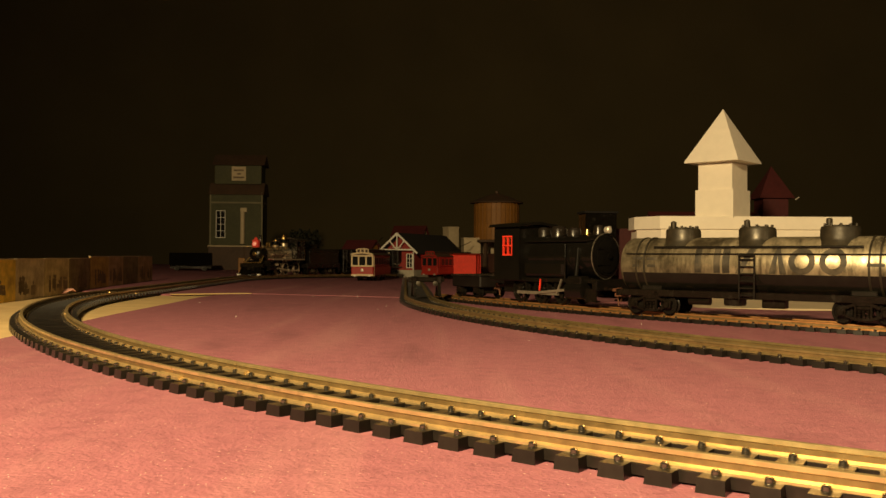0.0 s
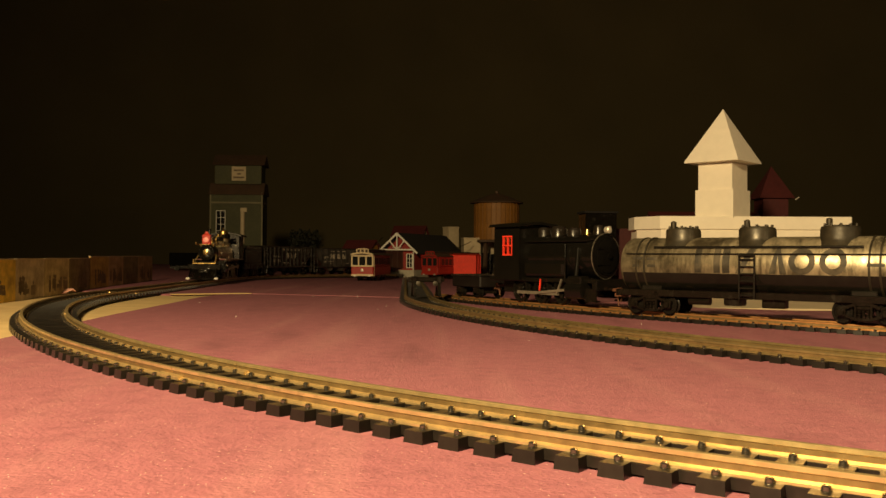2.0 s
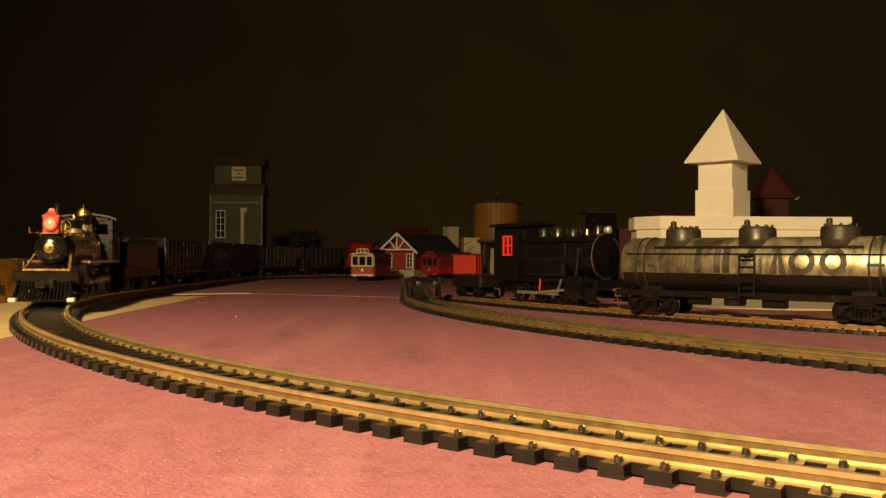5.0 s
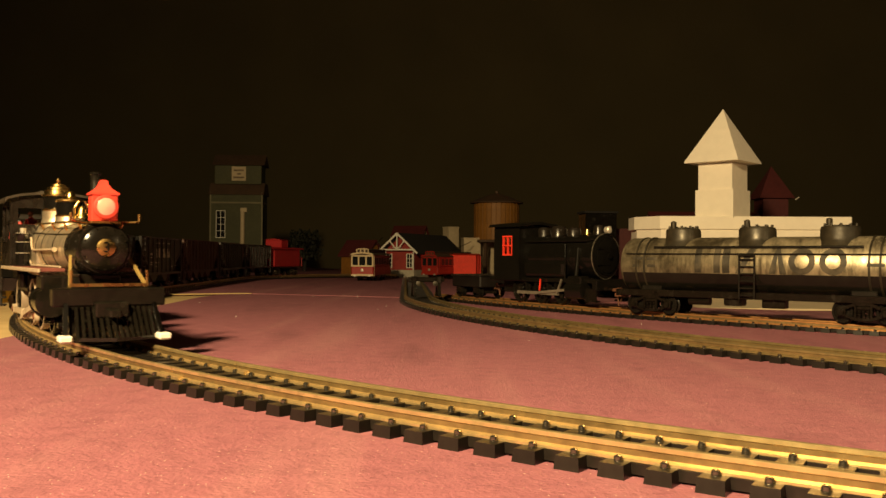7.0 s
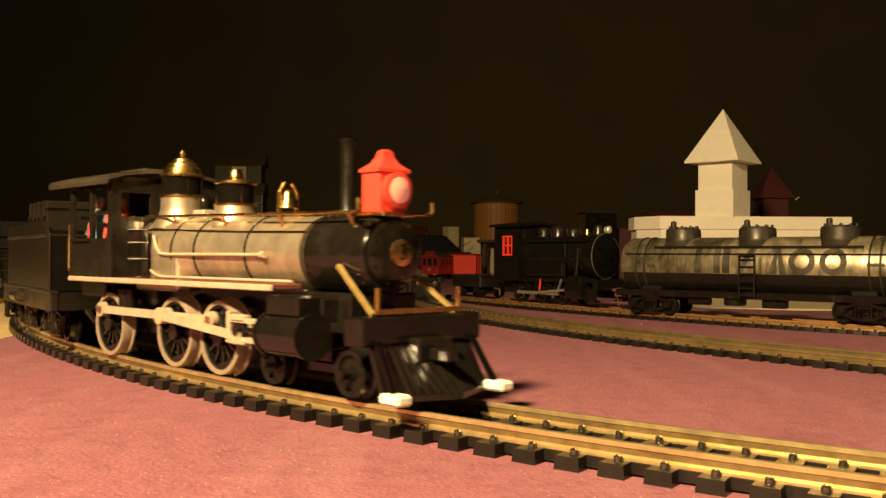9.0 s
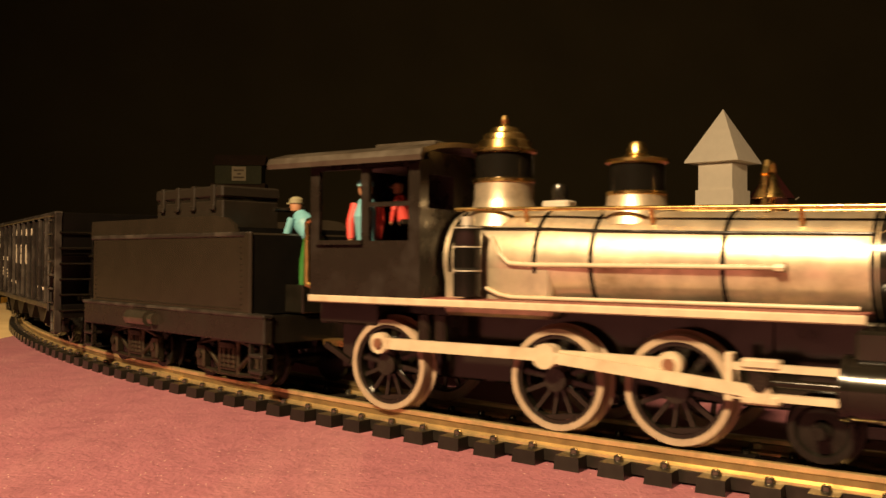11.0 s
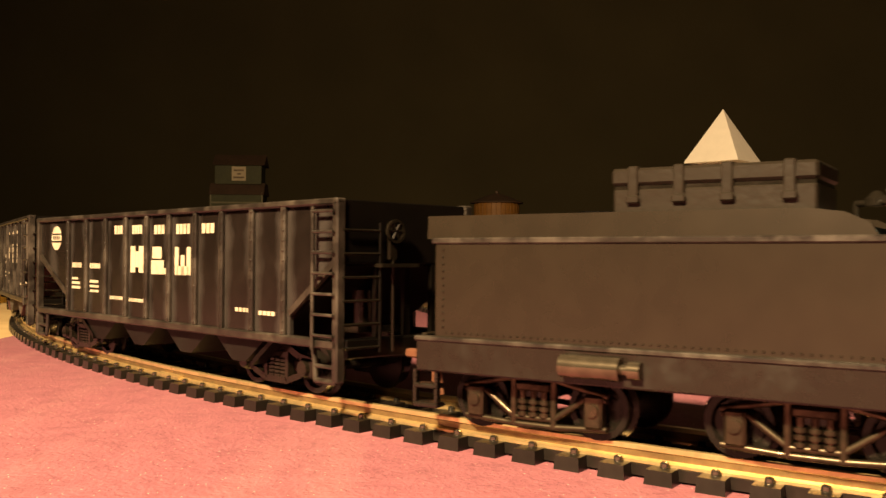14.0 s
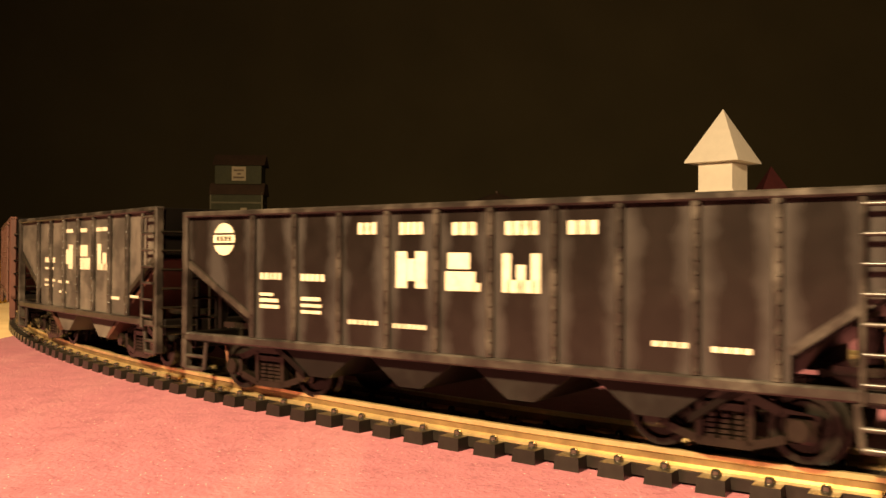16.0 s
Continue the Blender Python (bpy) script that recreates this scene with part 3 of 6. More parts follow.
# ---- hopper cars ----
def plate_shapes(parent, y, shapes, material, name, label=""):
    """Painted marks on a car side: (x0, x1, z0, z1) bars a hair proud of the sheet."""
    for x0, x1, z0, z1 in shapes:
        bm = B()
        box(bm, x0, x1, y - 0.05, y + 0.03, z0, z1)
        part(name, bm, material, parent, label)


def word(x0, x1, z0, z1, n):
    """A worn word as n plain upright blocks side by side."""
    p = (x1 - x0) / n
    return [(x0 + p * i + 0.08 * p, x0 + p * (i + 1) - 0.16 * p, z0, z1) for i in range(n)]


def hopper(length, bays, material, edge, label, marks, trucks, posts, nose=0.0):
    """An open coal hopper: ribbed sides with cut-away ends, slope sheets, bays, ladders and trucks. Returns it and its wheelsets."""
    car = thing("hopper_car", label, "hopper car", "hopper cars of the train")
    hl = length / 2
    hf = hl + nose
    ends = ((-1, hl, 20.5), (1, hf, 20.5 if not nose else 15.5))
    zt, zb, hw = 36.7, 10.2, 17.0
    cut, cf = 20.5, ends[1][2]
    for sg in (-1, 1):
        y0, y1 = sg * (hw - 0.9), sg * (hw - 1.7)
        bm = B()
        prism(bm, [(-hl + 0.6, zt), (hf - 0.6, zt), (hf - 0.6, 26.4), (hf - cf, 16.0), (hf - cf, zb), (-hl + cut, zb), (-hl + cut, 16.0), (-hl + 0.6, 27.4)], "Y", min(y0, y1), max(y0, y1))
        part("side_sheet", bm, HOPSIDE if material is HOPBLACK else material, car)
        for x in posts:
            bm = B()
            box(bm, x - 0.7, x + 0.7, sg * (hw - 1.0), sg * hw, zb + 1.2, zt - 1.0, 0.25)
            for i in range(13):
                rod(bm, (x + 0.35, sg * hw, zb + 2 + i * 1.9), (x + 0.35, sg * (hw + 0.22), zb + 2 + i * 1.9), 0.28, 0.15, seg=5)
            part("side_post", bm, edge, car, "dusty riveted rib")
        bm = B()
        box(bm, -hl, hf, sg * (hw - 2.0), sg * (hw + 0.2), zt - 1.2, zt, 0.3)
        part("top_chord", bm, edge, car)
        bm = B()
        box(bm, -hl, hf, sg * (hw - 1.9), sg * (hw + 0.1), zb - 0.4, zb + 1.3, 0.3)
        part("side_sill", bm, edge, car)
        for e, he, ce in ends:
            bm = B()
            box(bm, e * (he - 1.5), e * he, sg * (hw - 1.8), sg * (hw + 0.1), 4.0, zt - 0.3, 0.25)
            part("corner_post", bm, edge, car, "dusty corner post")
            bm = B()
            bar(bm, (e * (he - 0.8), sg * (hw - 1.0), 26.0), (e * (he - ce), sg * (hw - 1.0), 15.6), 1.0, 1.2)
            part("slope_flange", bm, edge, car)
        # ladder at the leading end, stirrup steps at both
        bm = B()
        rod(bm, (hf - 6.6, sg * (hw + 0.5), 9.6), (hf - 6.6, sg * (hw + 0.5), zt - 1.4), 0.38, seg=6)
        lad = part("ladder", bm, edge, car, "side ladder with thin rungs")
        for i in range(7):
            z = 12.2 + i * 3.7
            bm = B()
            rod(bm, (hf - 6.6, sg * (hw + 0.6), z), (hf - 0.5, sg * (hw + 0.6), z), 0.3, seg=6)
            part("rung", bm, edge, lad)
        for e, he, ce in ends:
            bm = B()
            pipe(bm, [(e * (he - 7.5), sg * (hw - 0.6), zb - 0.5), (e * (he - 6.8), sg * (hw - 0.6), 4.0), (e * (he - 0.8), sg * (hw - 0.6), 4.0)], 0.5)
            rod(bm, (e * (he - 6.9), sg * (hw - 0.6), 6.6), (e * (he - 0.8), sg * (hw - 0.6), 6.6), 0.4, seg=6)
            part("stirrup_step", bm, edge, car)
        for e, he, ce in ends:
            bm = B()
            rod(bm, (e * (he + 0.4), sg * (hw - 9.5), 9.0), (e * (he + 0.4), sg * (hw - 9.5), 32.5), 0.32, seg=6)
            lad = part("end_ladder", bm, ENDBLACK, car)
            for i in range(6):
                bm = B()
                rod(bm, (e * (he + 0.4), sg * (hw - 1.0), 10 + i * 4.2), (e * (he + 0.4), sg * (hw - 9.5), 10 + i * 4.2), 0.28, seg=6)
                part("rung", bm, TRUCK, lad)
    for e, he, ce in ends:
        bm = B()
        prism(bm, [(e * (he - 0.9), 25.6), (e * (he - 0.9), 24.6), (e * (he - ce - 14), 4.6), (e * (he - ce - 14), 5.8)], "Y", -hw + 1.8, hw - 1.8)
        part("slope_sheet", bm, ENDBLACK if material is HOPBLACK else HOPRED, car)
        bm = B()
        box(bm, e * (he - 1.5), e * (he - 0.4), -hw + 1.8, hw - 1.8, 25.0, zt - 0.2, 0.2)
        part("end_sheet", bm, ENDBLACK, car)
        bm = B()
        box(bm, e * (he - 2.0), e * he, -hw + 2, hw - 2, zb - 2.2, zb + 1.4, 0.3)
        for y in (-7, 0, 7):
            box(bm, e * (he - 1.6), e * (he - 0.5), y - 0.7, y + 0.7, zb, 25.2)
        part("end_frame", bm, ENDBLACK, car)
        bm = B()
        lathe(bm, [(1.7, 0.3), (2.2, 0.3), (2.2, -0.3), (1.7, -0.3), (1.7, 0.3)], 20, "X", (e * (he + 1.2), -4.5, 31))
        for k in range(3):
            rod(bm, (e * (he + 1.2), -4.5 - 1.9 * math.cos(k * 1.05), 31 - 1.9 * math.sin(k * 1.05)), (e * (he + 1.2), -4.5 + 1.9 * math.cos(k * 1.05), 31 + 1.9 * math.sin(k * 1.05)), 0.25, seg=5)
        rod(bm, (e * (he + 1.0), -4.5, 31), (e * (he - 0.5), -4.5, 31), 0.6, seg=8)
        box(bm, e * (he - 0.6), e * (he + 0.7), -5.6, -3.4, 25.6, 31.6, 0.3)
        rod(bm, (e * (he + 0.5), -4.5, 9), (e * (he + 0.5), -4.5, 26), 0.3, seg=6)
        box(bm, e * (he - 0.5), e * (he + 2.2), -8.5, 0.5, 24.4, 25.1)
        part("brake_wheel" if e > 0 else "end_platform", bm, TRUCK, car)
        coupler(car, e * he, e)
        bm = B()
        box(bm, e * (he - ce), e * (he - 2), -3, 3, 8.6, 12.2)
        box(bm, e * (he - 12), e * (he - 4), -9, 2, 12.2, 13.4)
        rod(bm, (e * (he - 8), -5, 13), (e * (he - 8), -5, 20), 1.8, seg=10)
        part("brake_gear", bm, TRUCK, car)
    for x in bays:
        bm = B()
        w = 10.5
        prism(bm, [(x - w, zb + 0.4), (x + w, zb + 0.4), (x + 2.4, 4.9), (x - 2.4, 4.9)], "Y", -hw + 2.2, hw - 2.2)
        part("bay", bm, BAYBLACK if material is HOPBLACK else material, car, "sloping discharge bay")
    bm = B()
    box(bm, -hl + cut - 12, hf - cf + 12, -2.4, 2.4, 7.2, 10.6)
    part("centre_sill", bm, TRUCK, car)
    bm = B()
    for i in range(26):
        x = -hl + 3 + (2 * hl - 6) * i / 25
        for sg in (-1, 1):
            box(bm, x - 1.6, x + 1.6, sg * (hw - 6), sg * (hw - 2), 30.5, 33 + random.uniform(0, 1))
    box(bm, -hl + 2, hf - 2, -hw + 1.8, hw - 1.8, 28.5, 31.5)
    part("load", bm, BLACK, car, "dark coal load below the rim")
    for key, shapes in marks.items():
        for sg in (-1, 1):
            plate_shapes(car, sg * (hw - 0.83), [(sg * -a if sg > 0 else a, sg * -b if sg > 0 else b, c, d) for a, b, c, d in shapes], LETTER, key)
    ws = []
    for x in trucks:
        ws += archbar_truck(car, x, 10.2, "cast")
    return car, ws


def letter_marks(x, z, w, h):
    """Heavy initials as plain upright blocks."""
    return [(x, x + w * 0.36, z, z + h), (x + w * 0.38, x + w * 0.62, z + h * 0.2, z + h * 0.8), (x + w * 0.64, x + w, z, z + h)]


POSTS = (-46.5, -34.9, -23.4, -12.1, -1.3, 9.5, 21.2, 32.0, 43.4, 54.4)
BIG = {
    "initial_block": letter_marks(-10.2, 22.2, 6.6, 6.3) + [(0.9, 5.3, 25.6, 28.3), (0.4, 6.4, 22.0, 25.2), (6.0, 7.4, 22.0, 23.4)] + [(11.6, 13.2, 22.0, 28.2), (14.3, 15.9, 22.0, 26.4), (16.9, 18.6, 22.0, 28.2), (12.4, 17.8, 22.0, 24.0)],
    "name_bar": word(-19.2, -14.6, 31.5, 33.6, 3) + word(-9.6, -4.2, 31.4, 33.5, 4) + word(1.6, 6.8, 31.2, 33.3, 3) + word(12.0, 18.4, 31.1, 33.3, 4) + word(23.2, 28.6, 31.1, 33.2, 3),
    "number_bar": word(-44.8, -38.6, 23.0, 24.3, 5) + word(-33.6, -27.2, 22.9, 24.2, 5),
    "data_bar": [(-44.8, -41.0, 19.8, 20.4), (-44.8, -39.6, 18.6, 19.3), (-44.8, -39.4, 17.4, 18.1), (-33.4, -28.4, 19.2, 19.9), (-33.4, -28.0, 18.0, 18.6), (-33.4, -28.2, 16.8, 17.4), *word(-21.5, -14.2, 15.4, 16.2, 6), *word(-11.0, -3.4, 15.2, 16.0, 7), *word(36.8, 42.4, 15.1, 15.9, 4), *word(45.4, 51.2, 14.8, 15.6, 4)],
}
SMALL = {
    "initial_block": letter_marks(-14, 22.0, 9.0, 6.6) + [(0.6, 6.6, 25.4, 28.4), (0.0, 8.4, 22.0, 25.0)] + [(14.0, 16.4, 22.0, 28.6), (17.6, 20.2, 22.0, 26.4), (21.4, 24.0, 22.0, 28.6), (15.2, 22.8, 22.0, 23.6)],
    "data_bar": [(-29, -20, 23.6, 25), (-29, -21, 21.6, 22.3), (-29, -20, 18.2, 18.9), (-29, -21.5, 16.8, 17.4), (-16, -10, 15.2, 15.9), (-17, -8, 18.0, 18.7), (24, 29, 15.0, 15.7), (36, 41, 15.8, 16.4), (-14, -5, 31.8, 32.8), (0, 6, 31.8, 32.8), (13, 23, 31.8, 32.8)],
}


def roundel(car, x, z):
    bm = B()
    lathe(bm, [(3.3, -0.05), (3.3, 0.05)], 24, "Y", (x, -16.18, z))
    r = part("roundel", bm, LETTER, car, "pale round emblem")
    bm = B()
    part("roundel_bar", box(bm, x - 3.4, x + 3.4, -16.27, -16.2, z - 1.2, z - 0.7), HOPBLACK, r)
    part("roundel_bar", box(B(), x - 3.4, x + 3.4, -16.27, -16.2, z + 0.9, z + 1.3), HOPBLACK, r)
    for q in (-1.8, -0.6, 0.6, 1.8):
        part("roundel_bar", box(B(), x + q - 0.38, x + q + 0.38, -16.27, -16.2, z - 0.4, z + 0.6), HOPBLACK, r)


hopper_a, wheels_a = hopper(136, (-30, -8.2, 14.3, 36.2), HOPBLACK, HOPEDGE, "weathered black open hopper car with cream initials on its ribbed side", BIG, (-46, 46), POSTS, 3.5)
roundel(hopper_a, -55.6, 30.9)
SPOSTS = (-34, -22.5, -11, 0.5, 12, 23.5, 35)
hopper_b, wheels_b = hopper(106, (-14, 14), HOPGREY, HOPEDGE, "dusty grey two-bay hopper car with cream initials", SMALL, (-33, 33), SPOSTS)
hopper_c, wheels_c = hopper(132, (-30, -8, 14, 36), HOPRED, HOPRED, "oxide red open hopper car coupled behind the grey one", {}, (-45, 45), POSTS)
hopper_d, wheels_d = hopper(132, (-30, -8, 14, 36), HOPBLACK, HOPEDGE, "black open hopper car towards the end of the train", {}, (-45, 45), POSTS)
hopper_e, wheels_e = hopper(106, (-14, 14), HOPBLACK, HOPEDGE, "short black hopper car ahead of the red caboose", {}, (-33, 33), SPOSTS)


# ---- caboose of the train ----
def caboose(label, material, length=92):
    car = thing("caboose", label, "caboose")
    hl = length / 2
    bm = B()
    box(bm, -hl + 9, hl - 9, -15, 15, 11, 33, 0.5)
    part("body", bm, material, car)
    bm = B()
    prism(bm, [(-17, 33), (-16, 34.4), (0, 36), (16, 34.4), (17, 33)], "X", -hl, hl)
    part("roof", bm, material, car)
    bm = B()
    box(bm, -10, 10, -11, 11, 35, 45, 0.5)
    cup = part("cupola", bm, material, car)
    bm = B()
    prism(bm, [(-12.5, 45), (0, 46.4), (12.5, 45), (0, 44.6)], "X", -12, 12)
    part("cupola_roof", bm, material, cup)
    bm = B()
    box(bm, -hl, hl, -15, 15, 9, 11, 0.3)
    part("frame", bm, TRUCK, car)
    for x in (-22, 0, 22):
        bm = B()
        box(bm, x - 3, x + 3, -15.3, -14.9, 20, 28)
        part("window", bm, GLASSDARK, car)
    for e in (-1, 1):
        bm = B()
        pipe(bm, [(e * (hl - 1), -14, 11), (e * (hl - 1), -14, 22), (e * (hl - 1), 14, 22), (e * (hl - 1), 14, 11)], 0.5)
        rod(bm, (e * (hl - 1), 0, 11), (e * (hl - 1), 0, 33), 0.5, seg=6)
        part("end_railing", bm, material, car)
        coupler(car, e * hl, e)
    for x in (-26, 26):
        archbar_truck(car, x, 9)
    return car


train_caboose = caboose("deep red caboose at the end of the train", mat("deep_red_caboose", (0.34, 0.010, 0.014), 0.5, 0, 0.15, 300, 0.08))


# ---- tender ----
def build_tender():
    car = thing("tender", "dull black locomotive tender with a raised coal rim and toolbox", "tender")
    hw = 15.5
    bm = B()
    box(bm, -34.2, 38.0, -hw, hw, 14.6, 31.0, 0.4)
    body = part("body", bm, TENDER, car)
    for sg in (-1, 1):
        bm = B()
        ring = []
        for x, z in ((-35.5, 34.8), (24, 34.8), (28.5, 34.2), (31.5, 32.8), (32.6, 31.0), (-34.2, 31.0)):
            ring.append((x, z))
        prism(bm, ring, "Y", min(sg * hw, sg * (hw - 0.9)), max(sg * hw, sg * (hw - 0.9)))
        for v in bm.verts:
            if v.co.z > 31.2:
                v.co.y -= sg * 0.25 * (v.co.z - 31) / 3.8
        part("coal_rim", bm, TENDER, car)
        bm = B()
        box(bm, -34.6, 38.4, sg * (hw + 0.35), sg * (hw - 0.3), 30.2, 31.2, 0.2)
        part("rim_moulding", bm, HOPEDGE, car, "half-round beading under the rim")
        bm = B()
        for i in range(56):
            x = -31.8 + i * 1.2
            rod(bm, (x, sg * hw, 15.7), (x, sg * (hw + 0.22), 15.7), 0.22, 0.12, seg=5)
        for i in range(12):
            for x in (-32.4, 34.6):
                rod(bm, (x, sg * hw, 16.6 + i * 1.15), (x, sg * (hw + 0.25), 16.6 + i * 1.15), 0.24, 0.14, seg=5)
        part("rivets", bm, TENDER, body, kind="stuff")
        bm = B()
        box(bm, 36.2, 38.5, sg * (hw - 0.5), sg * (hw + 0.5), 14.6, 31.2, 0.4)
        part("front_post", bm, TENDER, car)
        bm = B()
        box(bm, -37.2, 44.2, sg * (hw - 1.2), sg * (hw + 0.9), 9.2, 14.8, 0.3)
        part("side_sill", bm, CABBLACK, car)
        bm = B()
        box(bm, -37.4, 44.4, sg * (hw - 1.2), sg * (hw + 1.2), 14.2, 15.0, 0.2)
        part("deck_edge", bm, HOPEDGE, car, "dusty deck edge")
        for x in (40.6, -35.6):
            bm = B()
            box(bm, x - 2.4, x + 2.4, sg * (hw - 2.2), sg * (hw + 0.6), 6.3, 7.1, 0.2)
            box(bm, x - 2.4, x + 2.4, sg * (hw - 2.2), sg * (hw + 0.6), 3.2, 4.0, 0.2)
            for e in (-2.1, 2.1):
                box(bm, x + e - 0.3, x + e + 0.3, sg * (hw - 0.6), sg * (hw + 0.4), 3.2, 9.4)
            part("step", bm, CABBLACK, car)
    bm = B()
    prism(bm, [(-15.4, 31), (-15.2, 34.8), (15.2, 34.8), (15.4, 31)], "X", -35.6, -34.4)
    part("rear_rim", bm, TENDER, car)
    bm = B()
    box(bm, -36.8, 43.8, -hw + 1, hw - 1, 9.4, 14.5)
    part("underframe", bm, BLACK, car)
    bm = B()
    box(bm, 38.3, 44.4, -7.5, 7.5, 14.9, 20.6, 0.3)
    part("step_box", bm, BLACK, car)
    bm = B()
    box(bm, 36.2, 38.3, -hw + 0.5, hw - 0.5, 14.8, 30.6)
    box(bm, -34.2, 32, -hw + 0.8, hw - 0.8, 30.8, 32.2)
    part("coal_board", bm, MATTBLACK, car)
    bm = B()
    rod(bm, (-10.2, -17.0, 12.0), (-0.8, -17.0, 12.0), 1.75, seg=16)
    rod(bm, (0.4, -17.0, 12.0), (2.2, -17.0, 12.0), 1.3, seg=16)
    rod(bm, (-0.8, -17.0, 12.0), (0.4, -17.0, 12.0), 0.8, seg=10)
    part("brake_cylinder", bm, mat("oily_steel", (0.17, 0.14, 0.10), 0.2, 0.85, 0.3, 500, 0.1), car, "glossy brake cylinder")
    # toolbox on the deck
    bm = B()
    box(bm, -3.4, 25.0, -14.0, 0.0, 32.2, 38.2, 0.3)
    tb = part("toolbox", bm, CRATE, car, "dark strapped toolbox")
    bm = B()
    box(bm, -3.6, 25.2, -14.3, 0.3, 38.7, 41.2, 0.4)
    part("lid", bm, CRATE, tb)
    bm = B()
    box(bm, -3.2, 24.8, -13.8, -0.2, 38.0, 38.8)
    part("lid_gap", bm, BLACK, tb)
    for x in (-0.2, 6.6, 13.4, 21.6):
        bm = B()
        box(bm, x - 0.8, x + 0.8, -14.55, 0.55, 36.4, 41.45, 0.2)
        box(bm, x - 1.0, x + 1.0, -14.8, -14.3, 36.0, 37.2, 0.2)
        part("strap", bm, CRATE, tb)
    bm = B()
    pipe(bm, [(27, 4, 32), (27, 4, 36.2), (32, 0, 36.2), (32, -6, 36.2)], 0.5)
    lathe(bm, [(0.01, 0), (1.6, 0.2), (1.6, 1.2), (0.6, 2.2), (0.01, 2.4)], 14, "Z", (30, 2, 35.6))
    part("valve", bm, BLACK, car)
    bm = B()
    box(bm, -37.0, -36.0, -15, 15, 9.2, 15.4, 0.2)
    part("rear_beam", bm, TENDER, car)
    coupler(car, -37, -1)
    bm = B()
    bar(bm, (44, 0, 9), (51, 0, 9), 4, 1.2)
    part("drawbar", bm, BRASS, car, "brass drawbar")
    return car, archbar_truck(car, -17.6, 10.4) + archbar_truck(car, 24.4, 10.4)


tender, wheels_t = build_tender()


# ---- locomotive ----
def driver_bms():
    """Spoked centre and tyre of one driving wheel, on the axle of Y, outer face at -y."""
    c = B()
    lathe(c, [(0.01, -2.1), (1.9, -2.1), (1.9, 0.9), (0.01, 0.9)], 16, "Y")
    lathe(c, [(6.5, -1.2), (7.3, -1.2), (7.3, 0.9), (6.5, 0.9), (6.5, -1.2)], 32, "Y")
    for i in range(12):
        a = 2 * math.pi * (i + 0.5) / 12
        bar(c, (1.5 * math.cos(a), -0.4, 1.5 * math.sin(a)), (6.6 * math.cos(a), -0.4, 6.6 * math.sin(a)), 0.55, 0.75)
    prism(c, [(6.4 * math.cos(a), 6.4 * math.sin(a)) for a in [math.radians(60 + 10 * k) for k in range(7)]], "Y", -1.1, 0.3)
    box(c, -1.6, 1.6, -1.6, -0.2, -5.0, 0, 0.3)
    t = B()
    lathe(t, [(7.15, -1.6), (8.1, -1.6), (8.2, -1.3), (8.2, 0.9), (8.9, 1.1), (8.8, 1.6), (7.15, 1.6), (7.15, -1.6)], 40, "Y")
    return c, t


def droop(bm):
    """Lets the boiler taper a little downwards towards the smokebox."""
    for v in bm.verts:
        v.co.z -= 0.4 * min(max((v.co.x - 13) / 49, 0), 1)


